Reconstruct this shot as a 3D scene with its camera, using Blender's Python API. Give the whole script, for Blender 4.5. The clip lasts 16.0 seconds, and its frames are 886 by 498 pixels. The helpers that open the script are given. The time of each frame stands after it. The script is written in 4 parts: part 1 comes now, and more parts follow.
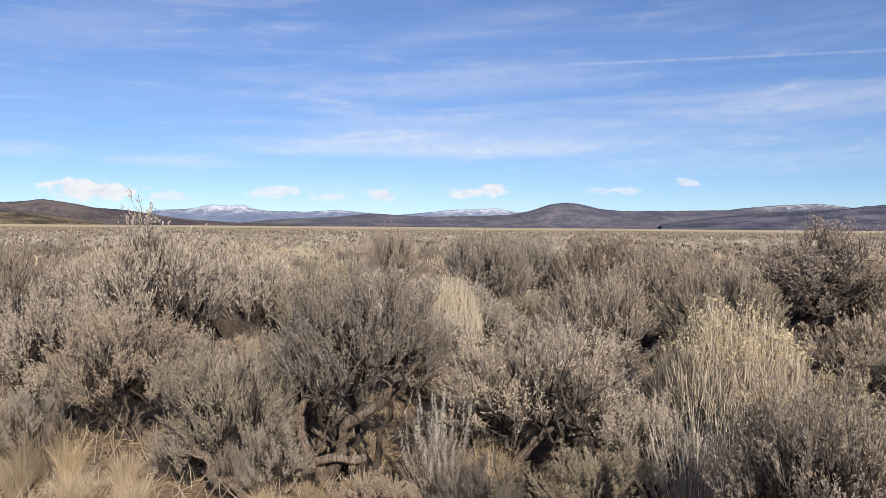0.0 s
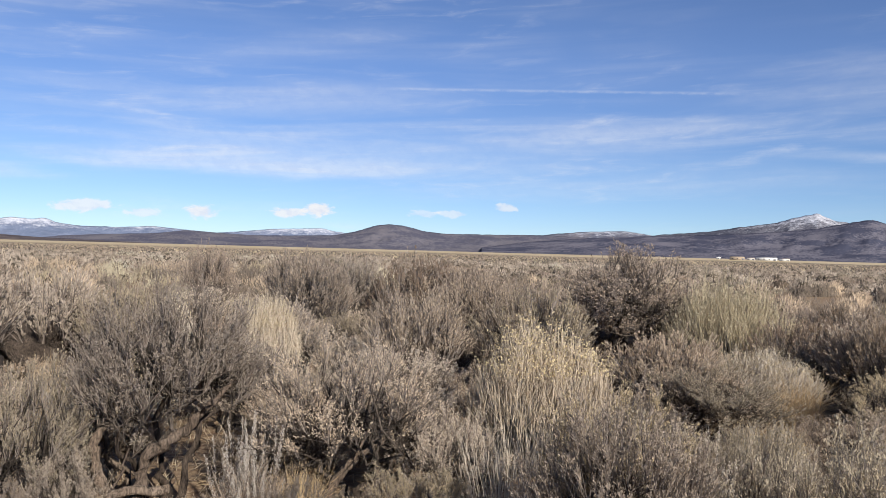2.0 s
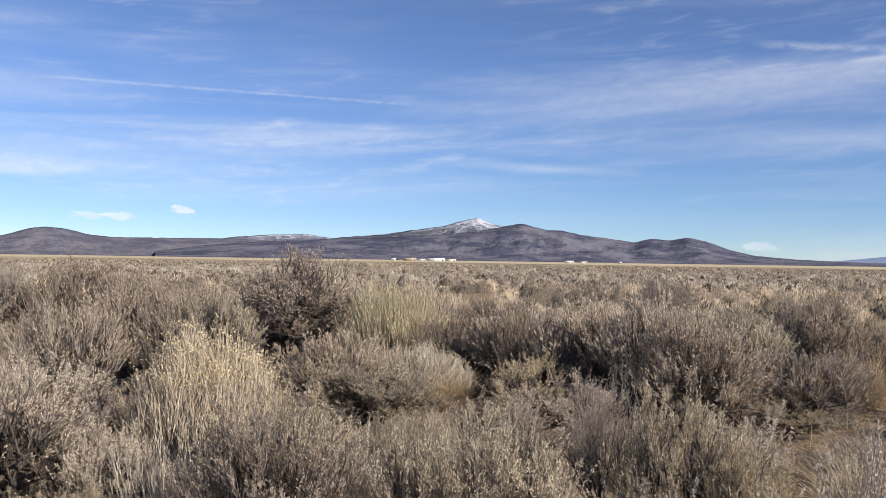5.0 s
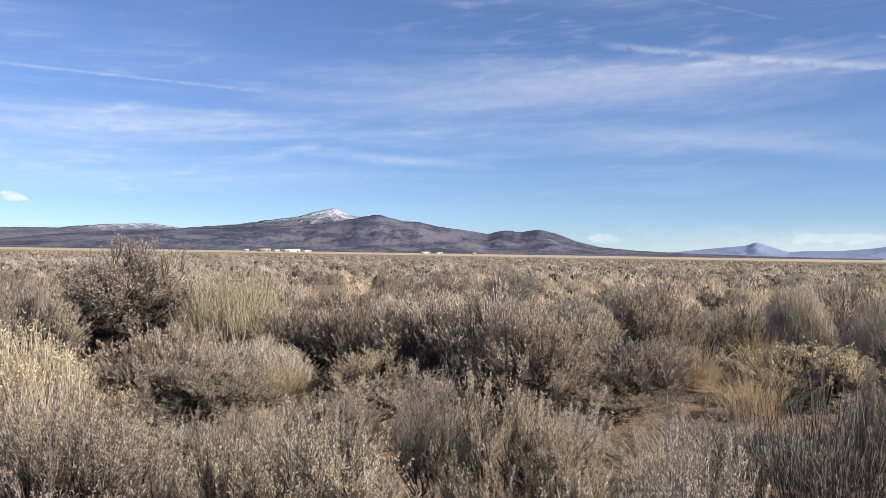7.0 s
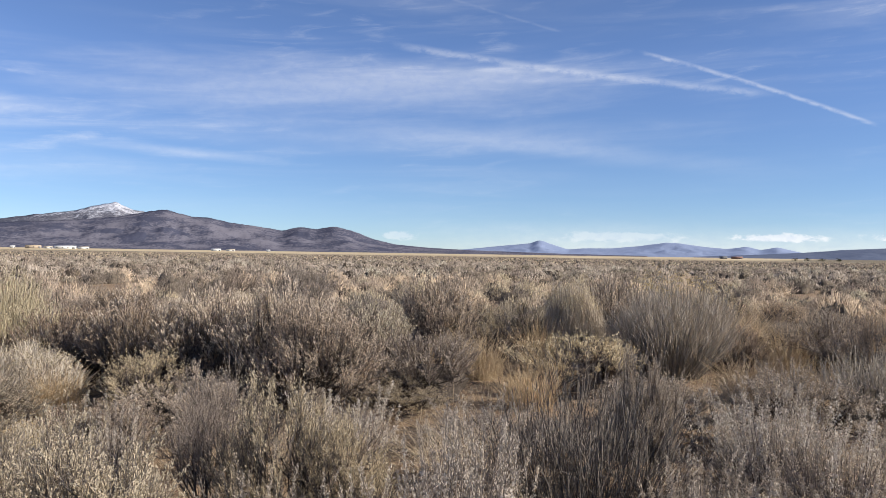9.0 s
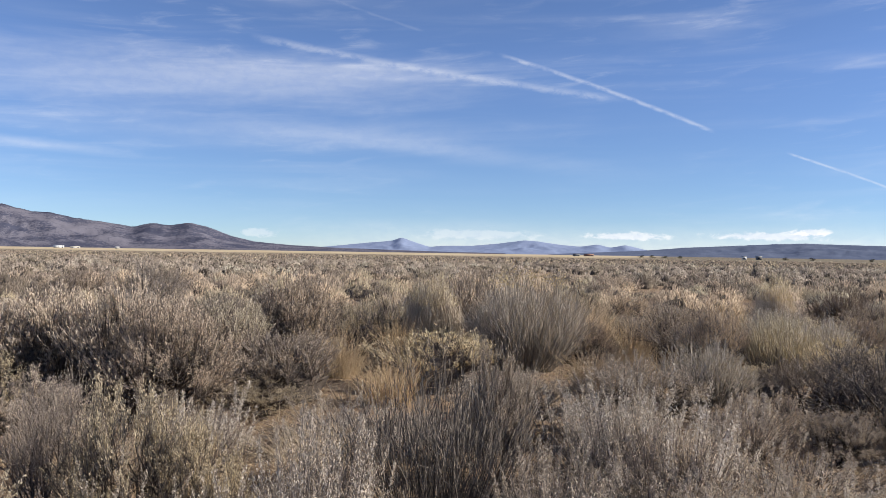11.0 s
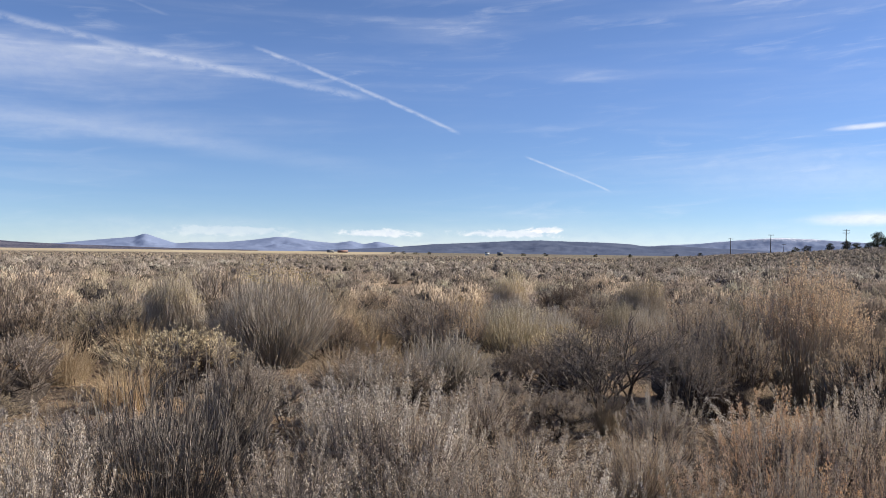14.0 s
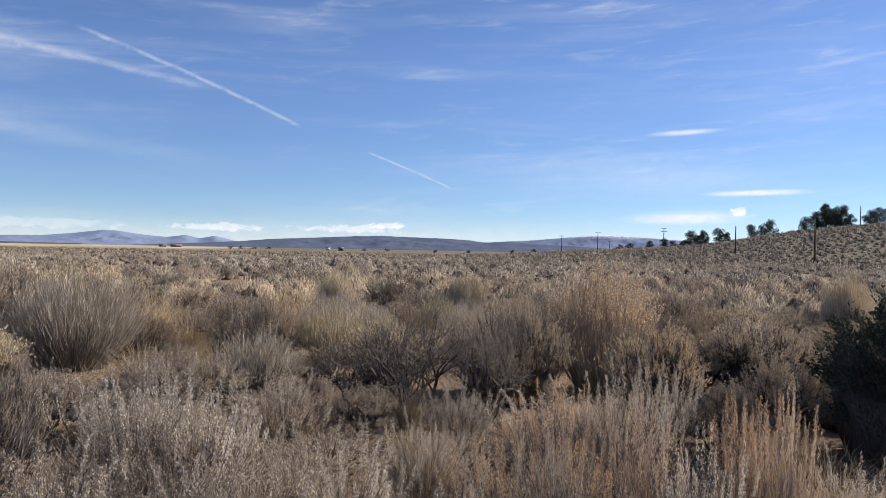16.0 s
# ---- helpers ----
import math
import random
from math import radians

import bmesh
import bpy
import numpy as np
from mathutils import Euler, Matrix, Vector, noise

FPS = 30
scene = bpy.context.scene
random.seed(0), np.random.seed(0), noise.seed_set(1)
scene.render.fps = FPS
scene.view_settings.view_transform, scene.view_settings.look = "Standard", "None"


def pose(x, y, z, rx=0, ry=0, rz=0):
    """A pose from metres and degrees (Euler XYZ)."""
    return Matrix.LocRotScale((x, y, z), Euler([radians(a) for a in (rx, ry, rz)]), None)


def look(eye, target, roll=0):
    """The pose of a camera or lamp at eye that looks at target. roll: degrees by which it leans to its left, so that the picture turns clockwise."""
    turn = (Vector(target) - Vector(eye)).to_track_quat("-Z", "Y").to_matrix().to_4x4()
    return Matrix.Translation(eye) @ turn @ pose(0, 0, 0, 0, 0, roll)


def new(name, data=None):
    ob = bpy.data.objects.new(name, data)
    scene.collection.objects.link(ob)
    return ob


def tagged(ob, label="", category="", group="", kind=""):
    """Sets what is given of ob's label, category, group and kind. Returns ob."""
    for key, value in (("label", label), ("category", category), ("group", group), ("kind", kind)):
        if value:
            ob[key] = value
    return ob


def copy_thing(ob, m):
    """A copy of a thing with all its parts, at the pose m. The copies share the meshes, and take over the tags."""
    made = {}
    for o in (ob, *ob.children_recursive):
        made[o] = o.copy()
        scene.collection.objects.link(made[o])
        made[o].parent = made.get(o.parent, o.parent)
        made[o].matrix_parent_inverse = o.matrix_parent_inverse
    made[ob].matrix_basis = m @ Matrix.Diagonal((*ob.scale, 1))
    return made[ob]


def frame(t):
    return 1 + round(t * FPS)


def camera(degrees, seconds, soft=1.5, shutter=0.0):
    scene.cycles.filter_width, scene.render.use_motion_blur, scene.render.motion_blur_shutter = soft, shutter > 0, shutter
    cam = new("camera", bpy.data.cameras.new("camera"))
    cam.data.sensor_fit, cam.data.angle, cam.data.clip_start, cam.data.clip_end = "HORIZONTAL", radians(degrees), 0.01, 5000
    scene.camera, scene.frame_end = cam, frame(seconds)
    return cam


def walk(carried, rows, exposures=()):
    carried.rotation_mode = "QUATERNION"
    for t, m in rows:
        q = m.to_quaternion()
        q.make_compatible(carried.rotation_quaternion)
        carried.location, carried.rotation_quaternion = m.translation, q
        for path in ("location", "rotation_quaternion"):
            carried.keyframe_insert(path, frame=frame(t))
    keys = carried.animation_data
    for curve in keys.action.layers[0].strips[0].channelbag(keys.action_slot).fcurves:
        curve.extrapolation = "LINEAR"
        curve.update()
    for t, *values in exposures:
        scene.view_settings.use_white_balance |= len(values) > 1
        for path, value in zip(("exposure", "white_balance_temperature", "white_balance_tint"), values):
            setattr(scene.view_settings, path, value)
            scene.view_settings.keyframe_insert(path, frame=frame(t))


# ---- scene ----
cam = camera(57.13, 16.0, soft=0.8)
# seconds, eye in metres, then pitch, roll and yaw in degrees
ROWS = [
    (0.0, -0.000, -0.000, 1.600, -1.55, -0.47, 0.00),
    (0.5, 0.026, 0.006, 1.594, -1.16, -0.78, -1.24),
    (1.0, 0.042, 0.031, 1.592, -0.67, -1.22, -4.10),
    (1.5, 0.048, 0.044, 1.591, -0.24, -1.68, -8.17),
    (2.0, 0.046, 0.048, 1.593, 0.12, -1.54, -12.28),
    (2.5, 0.047, 0.045, 1.591, 0.38, -1.00, -16.19),
    (3.0, 0.042, 0.028, 1.587, 0.57, -0.90, -20.29),
    (3.5, 0.040, -0.022, 1.588, 0.72, -0.88, -24.49),
    (4.0, 0.045, -0.010, 1.579, 0.80, -0.85, -28.55),
    (4.5, 0.076, -0.045, 1.590, 0.84, -0.84, -31.91),
    (7.0, 0.298, -0.131, 1.604, 0.29, -0.87, -44.56),
    (7.5, 0.323, -0.132, 1.602, 0.32, -0.88, -48.92),
    (8.0, 0.337, -0.140, 1.602, 0.33, -0.84, -53.33),
    (8.5, 0.337, -0.155, 1.606, 0.32, -0.85, -56.46),
    (9.0, 0.342, -0.167, 1.603, 0.30, -0.87, -58.87),
    (11.5, 0.324, -0.201, 1.605, 0.28, -0.84, -71.39),
    (12.0, 0.335, -0.206, 1.600, 0.30, -0.78, -74.38),
    (12.5, 0.349, -0.219, 1.601, 0.28, -0.83, -77.20),
    (13.0, 0.344, -0.237, 1.602, 0.27, -0.80, -79.89),
    (13.5, 0.336, -0.259, 1.588, 0.29, -0.78, -82.68),
    (14.0, 0.344, -0.285, 1.587, 0.26, -0.74, -85.76),
    (14.5, 0.347, -0.363, 1.598, 0.23, -0.86, -88.66),
    (15.0, 0.326, -0.446, 1.603, 0.22, -0.76, -91.39),
    (15.5, 0.312, -0.534, 1.600, 0.18, -0.74, -94.12),
    (16.0, 0.306, -0.599, 1.605, 0.10, -1.04, -96.88),
]
walk(cam, [(t, pose(x, y, z, 90 + pitch, roll, yaw)) for t, x, y, z, pitch, roll, yaw in ROWS],
     exposures=[(0.0, 0.46), (3.5, 0.52), (7.0, 0.7), (12.5, 0.7), (16.0, 0.66)])

# ---- world, sun ----
SUN_AZ, SUN_EL = 162.0, 28.0
SKY, SUN, CLOUD = 0.088, 5.0, 7.5


def nodes_of(tree):
    tree.nodes.clear()

    def add(kind, inputs=None, **props):
        n = tree.nodes.new(kind)
        for k, v in props.items():
            setattr(n, k, v)
        for k, v in (inputs or {}).items():
            if isinstance(v, bpy.types.NodeSocket):
                tree.links.new(v, n.inputs[k])
            else:
                n.inputs[k].default_value = v
        return n
    return add


def calculator(add):
    def m(op, a, b=None, c=None, clamp=False):
        ins = {0: a}
        if b is not None:
            ins[1] = b
        if c is not None:
            ins[2] = c
        return add("ShaderNodeMath", ins, operation=op, use_clamp=clamp).outputs[0]
    return m


def make_world():
    world = bpy.data.worlds.new("sky")
    scene.world = world
    world.use_nodes = True
    tree = world.node_tree
    add = nodes_of(tree)
    m = calculator(add)
    sky = add("ShaderNodeTexSky", sky_type="NISHITA", sun_disc=False, sun_elevation=radians(SUN_EL),
              sun_rotation=radians(SUN_AZ), altitude=1300.0, air_density=0.66, dust_density=0.05, ozone_density=3.2).outputs[0]
    way = add("ShaderNodeSeparateXYZ", {0: add("ShaderNodeTexCoord").outputs["Generated"]}).outputs
    az = m("MULTIPLY", m("ARCTAN2", way[0], way[1]), 57.2958)
    el = m("MULTIPLY", m("ARCSINE", way[2]), 57.2958)

    def texture(sx, sy, shear, seed, detail=5.0, rough=0.6, distortion=0.4):
        v = add("ShaderNodeCombineXYZ", {0: m("MULTIPLY", az, sx), 1: m("ADD", m("MULTIPLY", el, sy), m("MULTIPLY", az, shear)), 2: seed}).outputs[0]
        return add("ShaderNodeTexNoise", {"Vector": v, "Scale": 1.0, "Detail": detail, "Roughness": rough, "Distortion": distortion}).outputs["Fac"]

    def ramp(v, lo, hi):
        return add("ShaderNodeMapRange", {"Value": v, "From Min": lo, "From Max": hi}, interpolation_type="SMOOTHSTEP").outputs[0]

    def blob(a, e, wa, we, tilt=0.0):
        """1 in the middle of an ellipse of cloud, 0 at its rim."""
        da = m("SUBTRACT", az, a)
        de = m("SUBTRACT", m("SUBTRACT", el, e), m("MULTIPLY", da, tilt))
        q = m("ADD", m("POWER", m("ABSOLUTE", m("DIVIDE", da, wa)), 2.0), m("POWER", m("ABSOLUTE", m("DIVIDE", de, we)), 2.0))
        return m("SUBTRACT", 1.0, m("SQRT", q))

    streak = texture(0.05, 0.6, -0.012, 3.0, 4.0, 0.5, 0.7)
    fine = texture(0.2, 1.25, -0.09, 8.0, 5.0, 0.58, 0.5)
    lump = texture(0.9, 1.7, 0.0, 5.0, 5.0, 0.62, 0.3)
    wide = texture(0.03, 0.16, 0.004, 1.5, 3.0, 0.5, 0.8)
    # thin veil of cirrus over the whole sky
    total = m("MULTIPLY", m("MULTIPLY", ramp(streak, 0.38, 0.85), ramp(wide, 0.3, 0.7)), 0.2)
    total = m("ADD", total, m("MULTIPLY", ramp(fine, 0.5, 0.85), m("MULTIPLY", ramp(wide, 0.35, 0.7), 0.3)))

    def cirrus(a, e, wa, we, tilt, strength, soft=0.65):
        nonlocal total
        b = m("ADD", blob(a, e, wa, we, tilt), m("MULTIPLY", m("SUBTRACT", streak, 0.5), 1.0))
        b = m("ADD", b, m("MULTIPLY", m("SUBTRACT", fine, 0.5), 0.6))
        total = m("ADD", total, m("MULTIPLY", ramp(b, -0.15, soft + 0.45), strength))

    def puff(a, e, wa, we, strength=0.9):
        nonlocal total
        b = m("ADD", blob(a, e, wa, we), m("MULTIPLY", m("SUBTRACT", lump, 0.5), 2.2))
        total = m("ADD", total, m("MULTIPLY", ramp(b, 0.0, 0.5), strength))

    def trail(a0, e0, a1, e1, bow, width, strength):
        nonlocal total
        u = m("DIVIDE", m("SUBTRACT", az, a0), a1 - a0)
        mid = m("ADD", m("MULTIPLY_ADD", u, e1 - e0, e0), m("MULTIPLY", m("MULTIPLY", u, m("SUBTRACT", 1.0, u)), 4 * bow))
        away = m("DIVIDE", m("ABSOLUTE", m("SUBTRACT", m("ADD", el, m("MULTIPLY", m("SUBTRACT", lump, 0.5), width * 1.1)), mid)), width)
        ends = m("MULTIPLY", ramp(u, -0.04, 0.08), ramp(u, 1.03, 0.93))
        body = m("MULTIPLY", ramp(away, 1.1, 0.0), ends)
        total = m("ADD", total, m("MULTIPLY", m("MULTIPLY", body, ramp(lump, 0.15, 0.6)), strength))

    cirrus(-1.0, 5.6, 18.0, 1.1, -0.01, 0.38)
    cirrus(10.0, 6.3, 30.0, 2.6, 0.0, 0.2)
    cirrus(-18.0, 4.25, 6.0, 0.6, 0.0, 0.42)
    cirrus(-27.5, 4.6, 4.5, 0.8, -0.03, 0.3)
    cirrus(-22.0, 13.0, 16.0, 2.6, 0.26, 0.12)
    cirrus(0.0, 13.2, 14.0, 1.4, 0.2, 0.09)
    cirrus(2.0, 9.8, 18.0, 1.5, 0.08, 0.22)
    cirrus(26.0, 8.5, 13.0, 0.9, 0.04, 0.34)
    cirrus(41.0, 6.5, 9.0, 0.5, -0.06, 0.24)
    cirrus(52.0, 11.4, 22.0, 2.8, 0.05, 0.3)
    cirrus(58.0, 8.0, 22.0, 1.6, 0.0, 0.14)
    cirrus(68.0, 7.2, 14.0, 0.9, -0.1, 0.12)
    cirrus(112.0, 4.9, 14.0, 1.4, 0.0, 0.14)
    puff(-23.3, 2.2, 3.4, 0.75)
    puff(-24.2, 2.5, 1.4, 0.5)
    puff(-18.6, 1.9, 1.4, 0.35, 0.5)
    puff(-11.6, 2.3, 2.2, 0.5, 0.7)
    puff(-8.0, 2.0, 1.4, 0.35, 0.5)
    puff(-4.3, 2.2, 1.3, 0.5, 0.8)
    puff(1.5, 2.35, 1.4, 0.4, 0.8)
    puff(3.5, 2.65, 1.1, 0.6)
    puff(10.8, 2.55, 1.2, 0.3, 0.4)
    puff(12.9, 2.6, 1.3, 0.3, 0.5)
    puff(16.6, 3.1, 1.0, 0.35, 0.6)
    puff(81.3, 1.3, 3.0, 0.32, 0.5)
    puff(90.5, 1.4, 4.2, 0.32, 0.5)
    puff(92.9, 1.65, 1.3, 0.28, 0.6)
    puff(71.0, 1.3, 5.0, 0.4, 0.2)
    puff(55.8, 1.2, 1.3, 0.35, 0.3)
    puff(116.7, 2.9, 0.7, 0.35)
    cirrus(117.8, 4.15, 3.6, 0.24, 0.02, 0.75, 0.3)
    cirrus(113.2, 8.2, 2.4, 0.22, 0.05, 0.6, 0.3)
    cirrus(113.5, 2.5, 4.5, 0.55, 0.02, 0.7, 0.4)
    trail(55.5, 14.3, 80.3, 10.7, 0.05, 0.34, 0.2)
    trail(72.6, 13.65, 86.8, 8.35, 0.3, 0.2, 0.27)
    trail(91.5, 6.75, 97.3, 4.4, 0.05, 0.12, 0.28)
    trail(8.0, 11.15, 32.0, 10.8, 0.22, 0.14, 0.17)
    trail(58.5, 17.6, 67.0, 15.2, 0.0, 0.14, 0.05)
    # pale haze of cloud low over the far ranges
    low = m("MULTIPLY", ramp(el, 2.6, 0.2), m("MULTIPLY", ramp(az, 50.0, 72.0), ramp(az, 135.0, 100.0)))
    total = m("ADD", total, m("MULTIPLY", low, 0.35))
    cover = m("MINIMUM", total, 0.95)
    tone = add("ShaderNodeMix", {0: ramp(lump, 0.35, 0.6), 6: (CLOUD * 0.86, CLOUD * 0.88, CLOUD * 0.98, 1), 7: (CLOUD, CLOUD, CLOUD * 1.02, 1)}, data_type="RGBA").outputs[2]
    vivid = add("ShaderNodeMix", {0: 1.0, 6: sky, 7: add("ShaderNodeMix", {0: ramp(el, 1.0, 13.0), 6: (.99, 1.015, 1.06, 1), 7: (1.0, 1.0, 1.10, 1)}, data_type="RGBA").outputs[2]}, data_type="RGBA", blend_type="MULTIPLY").outputs[2]
    vivid = add("ShaderNodeHueSaturation", {"Saturation": 1.0, "Value": add("ShaderNodeMapRange", {"Value": el, "From Min": 0.0, "From Max": 13.0, "To Min": 0.74, "To Max": 1.0}).outputs[0], "Color": vivid}).outputs[0]
    mixed = add("ShaderNodeMix", {0: cover, 6: vivid, 7: tone}, data_type="RGBA").outputs[2]
    back = add("ShaderNodeBackground", {"Color": mixed, "Strength": SKY}).outputs[0]
    add("ShaderNodeOutputWorld", {0: back})


make_world()
sun = new("sun", bpy.data.lights.new("sun", "SUN"))
sun.data.energy, sun.data.angle, sun.data.color = SUN, radians(0.6), (1.0, 0.93, 0.82)
sa, se = radians(SUN_AZ), radians(SUN_EL)
sun.matrix_world = look((30 * math.sin(sa), 30 * math.cos(sa), 30 * math.tan(se)), (0, 0, 0))


# ---- materials ----
def material(name, shades, rough=0.85, grain=30.0, bump=0.3, translucent=0.0, source="island", patch=0.0, fibre=0.0):
    """Shades picked by the random of each leaf or piece, mottled by two scales of noise."""
    mat = bpy.data.materials.new(name)
    mat.use_nodes = True
    add = nodes_of(mat.node_tree)
    geo = add("ShaderNodeNewGeometry").outputs
    place = add("ShaderNodeTexCoord").outputs["Object"]
    big = add("ShaderNodeTexNoise", {"Vector": place, "Scale": grain * 0.12, "Detail": 4.0}).outputs["Fac"]
    small = add("ShaderNodeTexNoise", {"Vector": place, "Scale": grain, "Detail": 6.0, "Roughness": 0.65}).outputs["Fac"]
    pick = geo["Random Per Island"] if source == "island" else big
    ramp = add("ShaderNodeValToRGB", {"Fac": pick})
    els = ramp.color_ramp.elements
    while len(els) < len(shades):
        els.new(0.5)
    for i, c in enumerate(shades):
        els[i].position, els[i].color = i / max(len(shades) - 1, 1), (*c, 1)
    body = add("ShaderNodeObjectInfo").outputs["Random"]
    vary = add("ShaderNodeMath", {0: small, 1: 0.5 if bump else 0.2, 2: 0.62 if bump else 0.78}, operation="MULTIPLY_ADD").outputs[0]
    vary = add("ShaderNodeMath", {0: vary, 1: add("ShaderNodeMath", {0: body, 1: 0.62, 2: 0.66}, operation="MULTIPLY_ADD").outputs[0]}, operation="MULTIPLY").outputs[0]
    if patch:
        clump = add("ShaderNodeTexNoise", {"Vector": place, "Scale": patch, "Detail": 3.0, "Roughness": 0.6}).outputs["Fac"]
        clump = add("ShaderNodeMapRange", {"Value": clump, "From Min": 0.3, "From Max": 0.7, "To Min": 0.62, "To Max": 1.3}).outputs[0]
        vary = add("ShaderNodeMath", {0: vary, 1: clump}, operation="MULTIPLY").outputs[0]
    if fibre:
        along = add("ShaderNodeVectorMath", {0: place, 1: (fibre, fibre, fibre * .14)}, operation="MULTIPLY").outputs[0]
        small = add("ShaderNodeTexNoise", {"Vector": along, "Scale": 1.0, "Detail": 5.0, "Roughness": 0.7}).outputs["Fac"]
        strip = add("ShaderNodeMapRange", {"Value": small, "From Min": 0.38, "From Max": 0.6, "To Min": 0.35, "To Max": 1.25}).outputs[0]
        vary = add("ShaderNodeMath", {0: vary, 1: strip}, operation="MULTIPLY").outputs[0]
    hue = add("ShaderNodeMath", {0: body, 1: 0.008, 2: 0.497}, operation="MULTIPLY_ADD").outputs[0]
    drift = add("ShaderNodeMath", {0: add("ShaderNodeMath", {0: body, 1: 7.31}, operation="MULTIPLY").outputs[0]}, operation="FRACT").outputs[0]
    full = add("ShaderNodeMath", {0: drift, 1: 0.4, 2: 0.8}, operation="MULTIPLY_ADD").outputs[0]
    col = add("ShaderNodeHueSaturation", {"Hue": hue, "Saturation": full, "Value": vary, "Color": ramp.outputs[0]}).outputs[0]
    ins = {"Base Color": col, "Roughness": rough, "Specular IOR Level": 0.25}
    if bump:
        ins["Normal"] = add("ShaderNodeBump", {"Strength": bump, "Distance": 0.03 if fibre else 0.01, "Height": small}).outputs[0]
    out = add("ShaderNodeBsdfPrincipled", ins).outputs[0]
    if translucent:
        warm = add("ShaderNodeMix", {0: 1.0, 6: col, 7: (1.0, .92, .74, 1)}, data_type="RGBA", blend_type="MULTIPLY").outputs[2]
        through_light = add("ShaderNodeBsdfTranslucent", {"Color": warm}).outputs[0]
        out = add("ShaderNodeMixShader", {0: translucent, 1: out, 2: through_light}).outputs[0]
    add("ShaderNodeOutputMaterial", {0: out})
    return mat


SAGE = material("sage_leaf", [(0.439, 0.355, 0.279), (0.521, 0.425, 0.337), (0.584, 0.482, 0.385), (0.535, 0.437, 0.349)], translucent=0.28, bump=0)
SAGE_YELLOW = material("sage_leaf_yellow", [(0.469, 0.391, 0.277), (0.548, 0.463, 0.333), (0.603, 0.512, 0.377), (0.524, 0.441, 0.322)], translucent=0.28, bump=0)
SAGE_DULL = material("sage_leaf_dull", [(0.286, 0.231, 0.187), (0.359, 0.294, 0.235), (0.44, 0.362, 0.29), (0.389, 0.318, 0.256)], translucent=0.28, bump=0)
SAGE_MUTED = material("sage_leaf_muted", [(0.299, 0.233, 0.186), (0.367, 0.288, 0.231), (0.435, 0.348, 0.279), (0.382, 0.299, 0.243)], translucent=0.28, bump=0)
STRAW_GREY = material("grey_straw_stem", [(.31, .265, .195), (.41, .355, .265), (.50, .435, .33)], translucent=0.15, bump=0)
STEM_TAN = material("tan_stem", [(.34, .30, .26), (.46, .41, .36), (.56, .505, .45)], translucent=0.25, bump=0)
DARK_STEM = material("dark_stem", [(.06, .05, .045), (.12, .10, .085), (.22, .185, .155)], bump=0)
SAGE_DARK = material("sage_leaf_dark", [(0.121, 0.101, 0.081), (0.203, 0.169, 0.135), (0.297, 0.250, 0.196)], translucent=0.28, bump=0)
FIELD_STRAW = material("field_straw", [(.42, .365, .265), (.50, .44, .33), (.57, .505, .385)], translucent=0.15, bump=0)
SAGE_FAR = material("sage_field_leaf", [(0.505, 0.402, 0.311), (0.587, 0.474, 0.369), (0.642, 0.523, 0.41), (0.567, 0.458, 0.356)], translucent=0.15, bump=0, patch=0.9)
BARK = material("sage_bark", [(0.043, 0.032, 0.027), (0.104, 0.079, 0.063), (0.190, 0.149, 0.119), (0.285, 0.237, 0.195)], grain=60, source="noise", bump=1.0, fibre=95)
TWIG = material("sage_twig", [(0.13, 0.104, 0.09), (0.22, 0.18, 0.156), (0.32, 0.272, 0.235)], bump=0)
# dark fill for the shade domes of the field; also a slope sprig tone
FIELD_BODY = material("field_twigs", [(.13, .105, .08), (.175, .143, .11), (.22, .183, .142)], bump=0, patch=0.9)
DEADWOOD = material("weathered_wood", [(0.10, 0.070, 0.053), (0.215, 0.163, 0.127), (0.34, 0.270, 0.218), (0.19, 0.140, 0.106)], grain=45, source="noise", bump=1.0, fibre=80)
STRAW = material("straw_stem", [(0.417, 0.347, 0.270), (0.549, 0.469, 0.377), (0.654, 0.564, 0.465), (0.493, 0.415, 0.330)], translucent=0.15, bump=0)
STEM_GREY = material("grey_stem", [(.17, .148, .13), (.27, .237, .207), (.37, .328, .285)], translucent=0.12, bump=0)
STEM_RUST = material("rust_stem", [(.32, .24, .18), (.45, .345, .265), (.54, .44, .35)], translucent=0.25, bump=0)
RUST_SAGE = material("rust_sage_leaf", [(0.446, 0.333, 0.237), (0.675, 0.448, 0.300), (0.621, 0.525, 0.400), (0.783, 0.538, 0.362), (0.540, 0.461, 0.350)], translucent=0.28, bump=0)
HEADS = material("seed_head", [(.50, .39, .22), (.62, .50, .30), (.56, .46, .31)], translucent=0.2, bump=0)
PLUME = material("seed_plume", [(0.46, 0.397, 0.338), (0.60, 0.526, 0.455), (0.71, 0.64, 0.565), (0.53, 0.458, 0.392)], translucent=0.28, bump=0)
RUST = material("rust_plume", [(0.40, 0.25, 0.165), (0.56, 0.38, 0.265), (0.66, 0.51, 0.39), (0.52, 0.41, 0.33)], translucent=0.28, bump=0)
GRASS = material("dry_grass", [(0.58, 0.445, 0.295), (0.72, 0.575, 0.40), (0.82, 0.685, 0.505), (0.64, 0.50, 0.345)], translucent=0.3, bump=0)
JUNIPER = material("juniper_leaf", [(.03, .035, .022), (.05, .055, .034), (.075, .08, .05)], translucent=0.1, bump=0)
POLE = material("tarred_pole", [(.07, .05, .04), (.12, .09, .07)], grain=20, source="noise")
WHITE = material("white_sheet", [(.78, .77, .74), (.82, .81, .79)], grain=2, source="noise", bump=0.1, rough=0.6)
